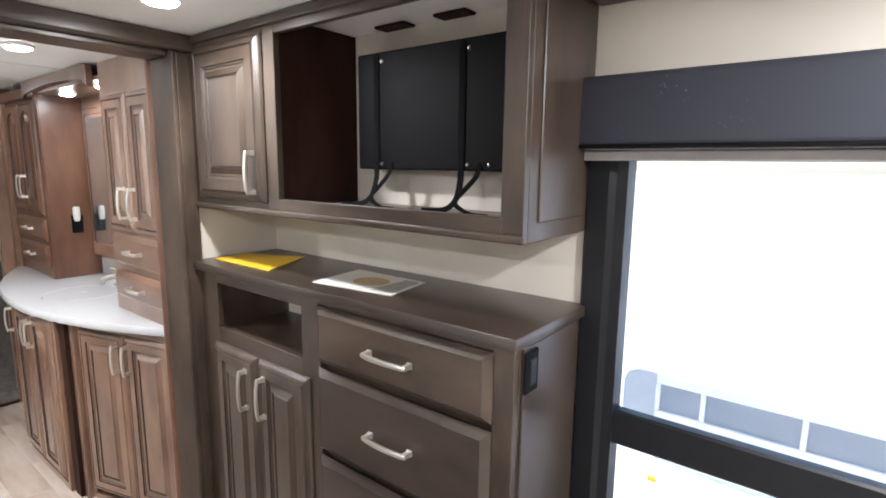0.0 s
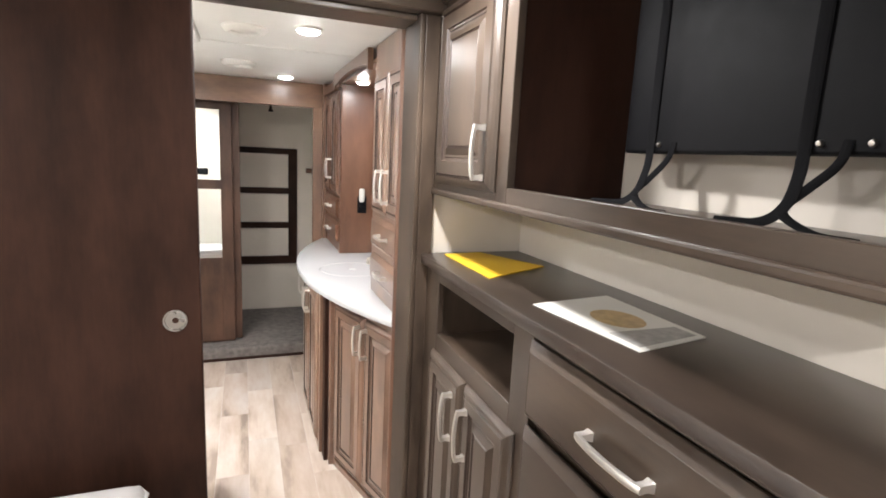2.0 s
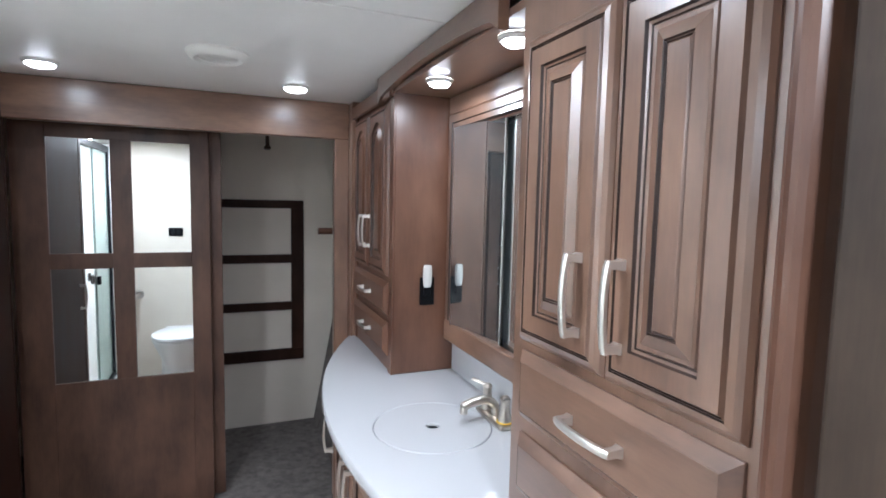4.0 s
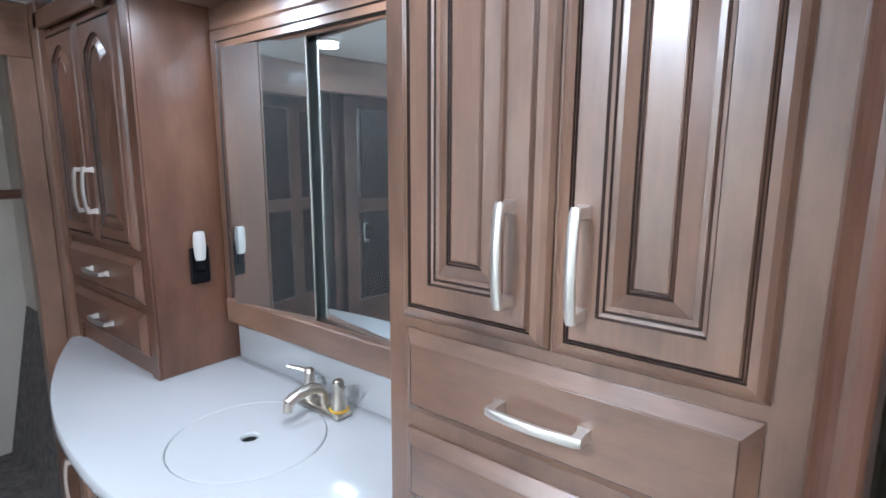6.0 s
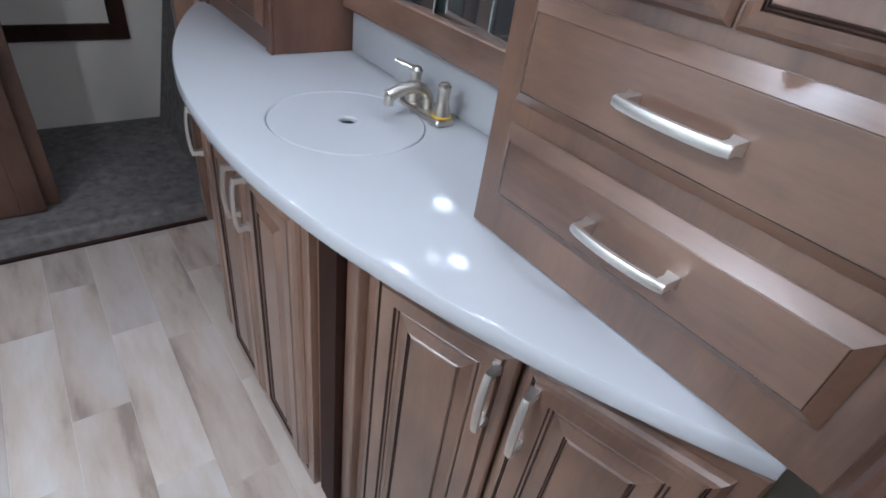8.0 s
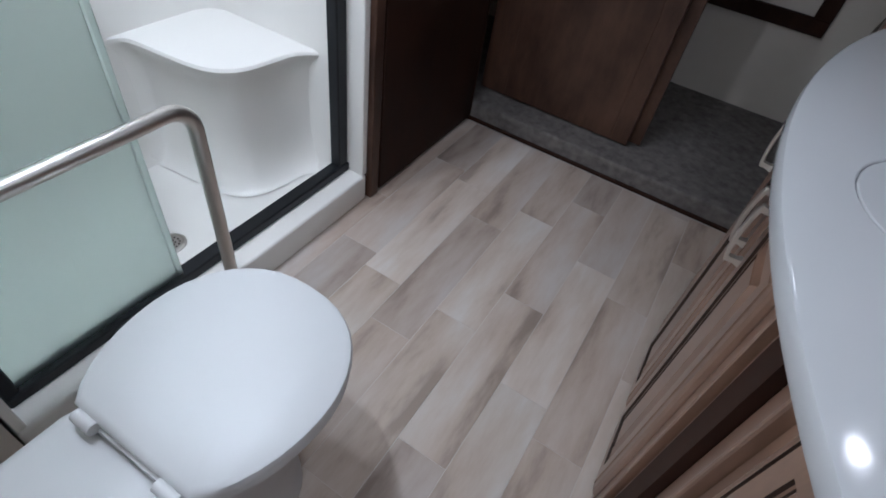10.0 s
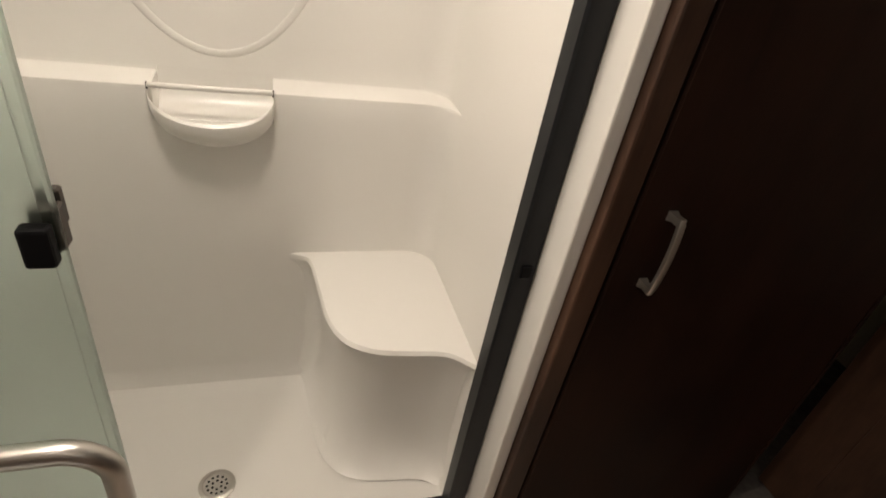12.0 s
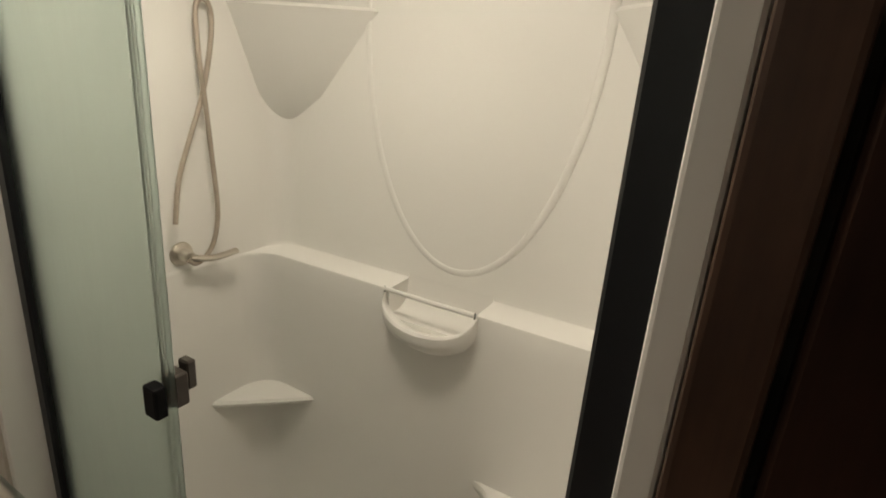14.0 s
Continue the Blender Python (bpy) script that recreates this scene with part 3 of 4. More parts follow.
part("side_panel", boxes((TX + 0.02, XE - 0.002, 2.09, 2.110, 1.410, CZ - 0.003)), BED_V, tc)
cab_door(tc, faced(TX, 2.076, 1.446), 0.392, 0.495, 0.352, 0.092, wide=1.15, mat=BED_V)
for a, b in ((1.37, 1.49), (1.15, 1.26)):
    part("bracket", boxes((1.535, 1.590, a, b, CZ - 0.010, CZ - 0.002), bevel=0.002), DARKWOOD_SHADE, tc)

tv = thing("television", (1.55, 1.29, 1.55), "black flat panel television strapped on a wall mount", "television")
part("panel", boxes((1.506, 1.552, 0.992, 1.534, 1.553, 1.898), bevel=0.006, seg=2), BLACK, tv)
part("mount", boxes((1.552, XE - 0.001, 1.20, 1.40, 1.62, 1.82), bevel=0.003), BLACKMETAL, tv)
for yy in (1.45, 1.13):
    pts = [(1.503, yy, z) for z in (1.89, 1.80, 1.70, 1.60, 1.56)]
    pts += [(1.495, yy - 0.004, 1.52), (1.475, yy - 0.004, 1.475), (1.455, yy + 0.02, 1.449), (1.42, yy + 0.07, 1.446)]
    part("strap", tube(bmesh.new(), smooth_line(pts, 5), 0.011, 0.0018, 8, (1, 0, 0)), FABRIC, tv, "black hanging strap")
    pts = [(1.506, yy - 0.06, 1.575), (1.498, yy - 0.055, 1.54), (1.49, yy - 0.02, 1.50), (1.475, yy + 0.0, 1.468), (1.44, yy - 0.07, 1.447), (1.42, yy - 0.14, 1.446)]
    part("strap", tube(bmesh.new(), smooth_line(pts, 5), 0.008, 0.002, 8, (1, 0, 0)), FABRIC, tv, "black hanging strap")
for yy in (1.45, 1.13, 1.06):
    for zz in ((1.57, 1.87) if yy != 1.06 else (1.57,)):
        part("bolt", lathe(bmesh.new(), [(0, 0.006), (0.004, 0.005), (0.006, 0)], (1.506, yy - 0.02, zz), 10, pose(0, 0, 0, 0, -90, 0)), STEEL, tv, "small steel bolt", True)

# ---- bedroom ceiling fittings ----
# The two western pucks are unseen, added to brighten the room.
for px, py, pw in ((1.015, 1.735, 5.5), (1.015, -0.15, 15), (-0.55, 1.2, 11), (-0.55, -0.6, 11)):
    puck(px, py, CZ, "glowing round puck light on the bedroom ceiling", watts=pw)


def ceiling_grille(x, y, r, label):
    t = thing("ceiling_vent", (x, y, CZ), label, "vent", "round ceiling vents")
    part("rim", lathe(bmesh.new(), [(r, 0), (r, -0.008), (r - 0.010, -0.020), (r - 0.022, -0.024), (r - 0.032, -0.018), (r - 0.034, -0.002)], (x, y, CZ), 32), WHITEPLASTIC, t, "", True)
    part("backing", lathe(bmesh.new(), [(r - 0.03, -0.003), (0, -0.003)], (x, y, CZ), 24), GREYINK, t)
    for k in range(-3, 4):
        w = math.sqrt(max(0.0001, (r - 0.03) ** 2 - (k * 0.014) ** 2))
        part("slat", boxes((x - w, x + w, y + k * 0.014 - 0.004, y + k * 0.014 + 0.004, CZ - 0.011, CZ - 0.005)), WHITEPLASTIC, t)


ceiling_grille(0.757, 1.735, 0.085, "round white speaker grille on the bedroom ceiling")
ceiling_grille(0.70, 3.785, 0.092, "round white air vent on the bathroom ceiling")
ceiling_grille(0.73, 2.873, 0.085, "round white air vent on the bathroom ceiling")

v = thing("ceiling_duct", (1.11, 1.34, CZ), "rectangular white air duct cover on the ceiling", "vent")
bm = bmesh.new()
box(bm, 1.005, 1.150, 1.145, 1.475, CZ - 0.022, CZ, 0.008, 2)
part("cover", bm, WHITEPLASTIC, v, "", True)
for k in range(9):
    part("slat", boxes((1.022, 1.133, 1.165 + k * 0.034, 1.183 + k * 0.034, CZ - 0.027, CZ - 0.021), bevel=0.002), WHITEPLASTIC, v)

structure("ceiling_batten", boxes((-0.06, 1.235, 3.225, 3.255, CZ - 0.004, CZ - 0.0005), bevel=0.0015), CEIL, "flat white batten over a ceiling seam")
rv = thing("roof_vent", (0.37, 3.01, CZ), "square white roof vent with a ribbed cover", "vent")
part("rim", rings_mesh(0.36, 0.36, [(0, 0), (0, -0.018), (0.006, -0.024), (0.030, -0.024), (0.040, -0.006), (0.042, 0.0)], pose(0.19, 2.83, CZ, -90, 0, 0) @ Matrix.Scale(-1, 4, (0, 1, 0)), (), False), WHITEPLASTIC, rv)
part("screen", boxes((0.225, 0.515, 2.865, 3.155, CZ - 0.012, CZ - 0.004), bevel=0.002), WHITEPLASTIC, rv)
for k in range(7):
    part("rib", boxes((0.24 + 0.04 * k, 0.248 + 0.04 * k, 2.87, 3.15, CZ - 0.016, CZ - 0.011)), WHITEPLASTIC, rv)

# ---- bedroom: bed ----
bed = thing("bed", (-0.5, 1.4, 0), "low bed with a light grey mattress on a brown wooden base", "bed")
part("base", boxes((-1.46, 0.40, 0.80, 1.96, 0, 0.40), bevel=0.006, seg=2), BED_X, bed)
bm = bmesh.new()
box(bm, -1.49, 0.475, 0.76, 2.008, 0.40, 0.655, 0.045, 5)
mat = part("mattress", bm, QUILT, bed, "light grey mattress with rounded edges", True)
for z in (0.432, 0.628):
    ring = [(-1.45, 0.762, z), (0.45, 0.762, z), (0.473, 0.79, z), (0.473, 1.97, z), (0.45, 2.006, z), (-1.45, 2.006, z)]
    part("piping", tube(bmesh.new(), ring, 0.005, 0.005, 8), GREYINK, mat)

# sliding door on the bedroom side of the partition
sd = thing("sliding_door", (0.2, 2.10, 0), "dark brown wooden sliding door, pushed open", "door")
part("slab", boxes((-0.19, 0.604, 2.085, 2.122, 0.012, 1.93), bevel=0.004, seg=2), DARKWOOD_SHADE, sd)
t = part("pull_cup", lathe(bmesh.new(), [(0.030, 0.0), (0.030, 0.004), (0.026, 0.005), (0.024, 0.001), (0, -0.002)], (0.541, 2.084, 1.055), 24, pose(0, 0, 0, 90, 0, 0)), DULLSTEEL, sd, "round nickel flush pull", True)

# ---- bathroom: vanity ----
CT = 0.905


def counter_x(y):
    return 0.981 + 0.27 * (y - 3.40) ** 2


SINK = Vector((1.255, 3.310))
van = thing("countertop", (1.3, 3.3, CT - 0.035), "white bow-fronted vanity counter with a flush round basin cover", "countertop")
edge = [(counter_x(y), y) for y in [2.362 + (4.362 - 2.362) * i / 48 for i in range(49)]] + [(1.528, 4.362 - 2.0 * i / 40) for i in range(41)]
bm = bmesh.new()


def counter_ring(scale_in, z):
    return [bm.verts.new((x + (scale_in if x < 1.5 else 0), y, z)) for x, y in edge]


def oval_ring(a, b, z):
    out = []
    for x, y in edge:
        t = math.atan2((y - SINK.y) / b, (x - SINK.x) / a)
        out.append(bm.verts.new((SINK.x + a * math.cos(t), SINK.y + b * math.sin(t), z)))
    return out


loops = [counter_ring(0.012, CT - 0.036), counter_ring(0.003, CT - 0.034), counter_ring(0.0, CT - 0.026), counter_ring(0.0, CT - 0.008), counter_ring(0.003, CT - 0.002), counter_ring(0.009, CT),
         oval_ring(0.171, 0.171, CT), oval_ring(0.1685, 0.1685, CT - 0.002), oval_ring(0.1675, 0.1675, CT - 0.012)]
for a, b in zip(loops, loops[1:]):
    n = len(a)
    for i in range(n):
        bm.faces.new((a[i], a[(i + 1) % n], b[(i + 1) % n], b[i]))
bm.faces.new(loops[-1])
part("top", bm, COUNTER, van, "", True)
part("basin_cover", lathe(bmesh.new(), [(0.1665, -0.011), (0.1665, -0.002), (0.1645, 0.0), (0.021, 0.0), (0.018, -0.003), (0.018, -0.010)], (SINK.x, SINK.y, CT), 64), COUNTER, van, "flush white basin cover", True)
# A black disc stands in for the shade below the hole.
part("finger_hole", lathe(bmesh.new(), [(0.018, 0.0), (0, 0.0)], (SINK.x, SINK.y, CT - 0.0095), 24), BLACK, van, "black disc for the shade in the finger hole")
part("backsplash", boxes((1.500, 1.527, 2.88, 3.758, CT, CT + 0.118), bevel=0.006, seg=2), COUNTER, van, "white upstand", True)

# vanity base, bowed front in facets
vb = thing("vanity_cabinet", (1.3, 3.3, 0), "brown wooden bow-fronted vanity cabinet with raised-panel doors", "cabinet")
FRONT = [(1.290, 2.362), (1.112, 2.955), (1.062, 3.075), (1.058, 3.66), (1.225, 4.34)]
bm = bmesh.new()
prism(bm, [(x + 0.012, y) for x, y in FRONT] + [(1.525, 4.34), (1.525, 2.362)], 0.0, CT - 0.036)
part("body", bm, WOOD_V, vb)


def facet(p, q):
    """The frame of a facet: its corner, yaw and length, with p the end on the left as seen from the aisle."""
    p, q = Vector(p), Vector(q)
    d = q - p
    return p, math.degrees(math.atan2(d.y, d.x)), d.length


def vanity_front(p, q, n, handles):
    o, yaw, length = facet(p, q)
    m0 = pose(o.x, o.y, 0, 0, 0, yaw)
    z0, z1 = 0.06, CT - 0.045
    bm = rings_mesh(length, z1 - 0.0, [(0, 0.012), (0, -0.004), (0.004, -0.006), (0.030, -0.006), (0.030, 0.004)], m0, (), False)
    part("face_frame", bm, WOOD_V, vb)
    w = (length - 0.05) / n
    for i in range(n):
        m = m0 @ pose(0.025 + i * w + 0.003, -0.005, z0)
        hu = (w - 0.006 - 0.028) if handles[i] > 0 else 0.028
        cab_door(vb, m, w - 0.006, z1 - z0 - 0.025, hu if handles[i] else None, 0.675, wide=0.9)


vanity_front(FRONT[4], FRONT[3], 1, (1,))
vanity_front(FRONT[3], FRONT[2], 2, (1, -1))
vanity_front(FRONT[1], FRONT[0], 2, (1, -1))
part("post", boxes((1.086, 1.13, 2.945, 2.985, 0, CT - 0.038), bevel=0.005, seg=2), WOOD_V, vb)
# A dark strip stands in for the shade in the open slot.
part("recess_shade", boxes((1.070, 1.12, 2.99, 3.06, 0, CT - 0.038)), DARKWOOD_SHADE, vb, "dark strip standing in for the shaded slot")

# tap
tap = thing("tap", (1.45, 3.265, CT), "brushed nickel two-handle basin tap", "tap")
bm = bmesh.new()
box(bm, 1.415, 1.465, 3.182, 3.342, CT, CT + 0.016, 0.007, 3)
part("base", bm, TAPMETAL, tap, "", True)
bm = bmesh.new()
tube(bm, smooth_line([(1.442, 3.262, CT + 0.01), (1.438, 3.262, CT + 0.045), (1.410, 3.262, CT + 0.066), (1.365, 3.262, CT + 0.063), (1.335, 3.262, CT + 0.052)], 6), 0.014, 0.013, 14)
tube(bm, [(1.340, 3.262, CT + 0.056), (1.338, 3.262, CT + 0.034)], 0.0115, 0.0115, 14)
part("spout", bm, TAPMETAL, tap, "", True)
for s in (-1, 1):
    yy = 3.262 + s * 0.055
    bm = lathe(bmesh.new(), [(0.020, 0.0), (0.019, 0.02), (0.014, 0.035), (0.013, 0.062), (0.015, 0.072), (0.009, 0.080), (0, 0.082)], (1.442, yy, CT + 0.012), 18)
    tube(bm, [(1.442, yy, CT + 0.084), (1.430, yy + s * 0.022, CT + 0.090), (1.415, yy + s * 0.048, CT + 0.094)], 0.007, 0.0045, 10)
    part("lever", bm, TAPMETAL, tap, "", True)
part("tag", lathe(bmesh.new(), [(0.0205, 0.0), (0.0235, 0.001), (0.0230, 0.003), (0.0205, 0.004)], (1.442, 3.207, CT + 0.0165), 20), YELLOW, tap, "yellow paper ring at the foot of a lever", True)
tap.location.y += 0.022

# mirror cabinet
mc = thing("mirror_cabinet", (1.49, 3.32, 1.0), "wood-framed sliding mirror cabinet over the basin", "mirror")
MW, MH = 0.865, 0.815
mm = faced(1.484, 3.752, 1.036)
part("frame", rings_mesh(MW, MH, [(0, 0.035), (0, -0.012), (0.006, -0.018), (0.030, -0.018), (0.033, -0.013), (0.050, -0.016), (0.055, -0.006), (0.060, -0.004), (0.060, 0.010)], mm, (3, 5), False), WOOD_V, mc, "", extra=(GLAZE,))
part("rail", boxes((1.462, 1.492, 2.895, 3.748, 1.030, 1.104), bevel=0.004), WOOD_H, mc)
part("stile", boxes((1.465, 1.488, 3.636, 3.700, 1.105, 1.792), bevel=0.004, seg=2), WOOD_V, mc)
# the sliding panels are turned skew to steer what they reflect
for x0, y0, y1, skew in ((1.474, 3.362, 3.690, 4.5), (1.486, 2.90, 3.375, -4.5)):
    bm = boxes((x0, x0 + 0.003, y0, y1, 1.095, 1.800))
    bmesh.ops.rotate(bm, verts=bm.verts, cent=(x0, (y0 + y1) / 2, 1.4), matrix=Matrix.Rotation(radians(skew), 3, "Z"))
    part("mirror_panel", bm, HAZY, mc)
part("edge_strip", boxes((1.4850, 1.4880, 3.3600, 3.3612, 1.095, 1.800)), NICKEL, mc, "bright polished mirror edge")
part("head", boxes((1.470, 1.526, 2.89, 3.755, 1.852, 1.913), bevel=0.003), WOOD_H, mc)

# tower cabinet on the vanity
tw = thing("tower_cabinet", (1.39, 4.06, CT), "tall brown wooden cabinet standing on the vanity top", "cabinet")
part("body", boxes((1.268, 1.527, 3.760, 4.362, CT + 0.001, 1.955), bevel=0.003), VENEER_V, tw)
for a, b in ((3.757, 3.80), (4.325, 4.362)):
    part("stile", boxes((1.262, 1.268, a, b, CT + 0.001, 1.955), bevel=0.001), VENEER_V, tw)
part("crown", boxes((1.245, 1.262, 3.755, 4.40, 1.90, 1.955), bevel=0.005, seg=2), VENEER_H, tw)
mt = faced(1.266, 4.322, 0)
cab_door(tw, mt @ pose(0, 0, 1.262), 0.256, 0.625, 0.226, 0.155, arch=0.04, wide=0.9, mat=VENEER_V)
cab_door(tw, mt @ pose(0.262, 0, 1.262), 0.256, 0.625, 0.030, 0.155, arch=0.04, wide=0.9, mat=VENEER_V)
drawer_front(tw, mt @ pose(0, 0, 1.115), 0.518, 0.125, VENEER_H)
drawer_front(tw, mt @ pose(0, 0, 0.965), 0.518, 0.125, VENEER_H)
nl = thing("night_light", (1.394, 3.757, 1.21), "black outlet with a white plug-in night light", "night light")
part("plate", boxes((1.368, 1.424, 3.751, 3.760, 1.160, 1.262), bevel=0.003), BLACK, nl)
bm = bmesh.new()
lathe(bm, [(0, 0.088), (0.014, 0.087), (0.0175, 0.078), (0.0185, 0.050), (0.0165, 0.018), (0.013, 0.006), (0, 0.004)], (1.392, 3.741, 1.222), 8, Matrix.Diagonal((1, 0.6, 1, 1)))
part("shade", bm, SHADE, nl, "white translucent faceted shade")
part("socket", boxes((1.380, 1.404, 3.737, 3.752, 1.196, 1.230), bevel=0.004, seg=2), BLACK, nl)

# soffit with its arched fascia
so = thing("soffit", (1.38, 3.3, 1.90), "brown wooden soffit with an arched fascia over the basin", "soffit")
part("panel", boxes((1.262, 1.527, 2.88, 3.758, 1.915, 1.932)), WOOD_H, so)
bm = bmesh.new()
n = 24
cols = []
for i in range(n + 1):
    y = 2.945 + (3.88 - 2.945) * i / n
    u = i / n
    low = 1.905 + 0.032 * math.sin(math.pi * u) ** 0.7
    if u > 0.97 or u < 0.03:
        low = 1.888
    cols.append([bm.verts.new((x, y, zz)) for x, zz in ((1.235, low), (1.235, CZ - 0.003), (1.260, CZ - 0.003), (1.260, low))])
for a, b in zip(cols, cols[1:]):
    for k in range(4):
        bm.faces.new((a[k], a[(k + 1) % 4], b[(k + 1) % 4], b[k]))
bm.faces.new(cols[0])
bm.faces.new(cols[-1][::-1])
part("fascia", bm, WOOD_H, so)
puck(1.335, 3.515, 1.914, "glowing puck light under the vanity soffit", watts=0.9, r=0.032)
puck(1.335, 3.045, 1.914, "glowing puck light under the vanity soffit", watts=0.9, r=0.032)
puck(0.975, 4.17, CZ, "glowing round puck light on the bathroom ceiling", watts=0.4)
puck(0.14, 4.17, CZ, "glowing round puck light on the bathroom ceiling", watts=0.25)
# Unseen puck, added by symmetry to light the linen cabinet fronts.
puck(0.14, 2.78, CZ, "glowing round puck light on the bathroom ceiling", watts=9.5)
puck(0.96, 2.75, CZ, "glowing round puck light on the bathroom ceiling", watts=0.8)

# linen cabinet
LX = 1.260
ln = thing("linen_cabinet", (1.385, 2.62, CT), "brown wooden linen cabinet with two doors and two drawers", "cabinet")
part("body", boxes((LX + 0.012, 1.527, 2.330, 2.880, CT + 0.001, CZ - 0.002)), WOOD_V, ln)
part("face_frame", boxes((LX, LX + 0.012, 2.325, 2.884, CT + 0.001, CZ - 0.003), bevel=0.003), WOOD_V, ln)
ml = faced(LX, 2.846, 0)
cab_door(ln, ml @ pose(0, 0, 1.275), 0.244, 0.565, 0.192, 0.120, length=0.120)
cab_door(ln, ml @ pose(0.249, 0, 1.275), 0.235, 0.565, 0.040, 0.120, length=0.120)
drawer_front(ln, ml @ pose(0.006, 0, 1.122), 0.476, 0.134)
drawer_front(ln, ml @ pose(0.006, 0, 0.972), 0.476, 0.120)

# ---- wardrobe ----
structure("wardrobe_header", boxes((-0.85, 1.245, 4.425, 4.47, 1.818, CZ - 0.002), bevel=0.004), WOOD_X, "brown wooden header over the wardrobe doors")
structure("wardrobe_jamb", boxes((1.178, 1.245, 4.425, 4.47, 0.0, 1.818), (1.245, 1.30, 4.36, 4.47, 0.0, CZ - 0.002), bevel=0.003), WOOD_V, "brown wooden wardrobe jamb")


def mirror_door(x1, y, label):
    t = thing("mirror_sliding_door", (x1 - 0.35, y, 0.088), label, "door", "sliding wardrobe doors")
    w = 0.735
    x0 = x1 - w
    cols = ((x1 - 0.612, x1 - 0.385), (x1 - 0.307, x1 - 0.078))
    rows = ((0.728, 1.222), (1.288, 1.772))
    z0, z1 = 0.098, 1.84
    s = [(x0, cols[0][0], y, y + 0.028, z0, z1), (cols[0][1], cols[1][0], y, y + 0.028, rows[0][0], rows[1][1]), (cols[1][1], x1, y, y + 0.028, z0, z1),
         (cols[0][0], cols[1][1], y, y + 0.028, z0, rows[0][0]), (cols[0][0], cols[1][1], y, y + 0.028, rows[1][1], z1)]
    for a, b in cols:
        s.append((a, b, y, y + 0.028, rows[0][1], rows[1][0]))
    part("frame", boxes(*s, bevel=0.0015), DIMMED_V, t)
    for a, b in cols:
        for c, d in rows:
            part("mirror_pane", boxes((a, b, y + 0.008, y + 0.014, c, d)), MIRROR, t, "silvered mirror pane")
    return t


mirror_door(0.640, 4.588, "brown wooden sliding wardrobe door with four mirror panes")
mirror_door(0.690, 4.632, "brown wooden sliding wardrobe door behind another")

wedge = bmesh.new()
for tri in (((1.225, 0.088), (1.358, 0.088), (1.358, 0.80)),):
    lo = [wedge.verts.new((x, 4.62, z)) for x, z in tri]
    hi = [wedge.verts.new((x, 5.418, z)) for x, z in tri]
    for i in range(3):
        wedge.faces.new((lo[i], lo[(i + 1) % 3], hi[(i + 1) % 3], hi[i]))
    wedge.faces.new(lo[::-1])
    wedge.faces.new(hi)
structure("wardrobe_slope", wedge, CARPET, "grey carpeted slope at the wardrobe side")
nb = thing("niche_shelves", (0.9, 5.40, 0.5), "dark brown niche frame with shelves in the wardrobe wall", "shelves")
NX0, NX1, NY = 0.40, 1.158, 5.405
part("frame", boxes((NX0, NX1, NY - 0.012, NY + 0.014, 1.480, 1.530), (NX0, NX1, NY - 0.012, NY + 0.014, 0.505, 0.575), (NX1 - 0.075, NX1, NY - 0.012, NY + 0.014, 0.575, 1.480), (NX0, NX0 + 0.05, NY - 0.012, NY + 0.014, 0.575, 1.480), bevel=0.003), DARKWOOD_SHADE, nb)
for zz in (0.86, 1.165):
    part("shelf", boxes((NX0 + 0.05, NX1 - 0.075, NY - 0.008, NY + 0.014, zz - 0.030, zz + 0.022), bevel=0.002), DARKWOOD_SHADE, nb)
pg = whole("rod_bracket", boxes((0.918, 0.938, 5.15, 5.19, 1.835, 1.973), (0.910, 0.946, 5.14, 5.20, 1.82, 1.838), bevel=0.004), DARKWOOD_SHADE, "dark wardrobe rod bracket under the ceiling", "bracket")
bm = tube(bmesh.new(), [(1.36, 5.0, 1.36), (1.30, 5.0, 1.36), (1.19, 5.0, 1.36)], 0.020, 0.020, 12)
whole("wardrobe_rod", bm, VENEER_V, "short brown wooden rod end in the wardrobe", "rod", smooth=True)

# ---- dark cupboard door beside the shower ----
structure("cupboard_trim", boxes((-0.10, -0.054, 3.677, 3.722, 0, CZ - 0.003), bevel=0.005, seg=2), DIMMED_V, "brown wooden trim beside the shower")
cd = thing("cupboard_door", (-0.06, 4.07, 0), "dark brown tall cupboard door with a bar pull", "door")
dd = part("slab", boxes((-0.080, -0.056, 3.730, 4.425, 0.012, 1.93), bevel=0.004), DARKWOOD_SHADE, cd)
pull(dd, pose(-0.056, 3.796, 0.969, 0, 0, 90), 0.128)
structure("cupboard_side", boxes((-0.88, -0.101, 3.70, 3.715, 0, CZ - 0.003), (-0.30, -0.055, 4.426, 4.437, 0.0, CZ)), DARKWOOD_SHADE, "dark cupboard lining")

# ---- shower ----
SX0, SX1, SY0, SY1 = -0.738, -0.175, 2.490, 3.655
sh = thing("shower_stall", (-0.4, 3.05, 0), "white moulded acrylic shower stall with a corner seat", "shower")


# the pocket behind the soap dish
PA, PB, PZ0, PZ1 = 2.964, 3.216, 0.885, 0.977


def rounded(x0, x1, y0, y1, r, n=6):
    out = []
    for cx, cy, a in ((x1 - 0.001, y0 + 0.001, None), (x1 - 0.001, y1 - 0.001, None), (x0 + r, y1 - r, 90), (x0 + r, y0 + r, 180)):
        if a is None:
            out.append((cx, cy))
        else:
            if a == 180:
                out += [(x0, PB), (x0, PA)]
            out += [(cx + r * math.cos(radians(a + 90 * i / n)), cy + r * math.sin(radians(a + 90 * i / n))) for i in range(n + 1)]
    return out


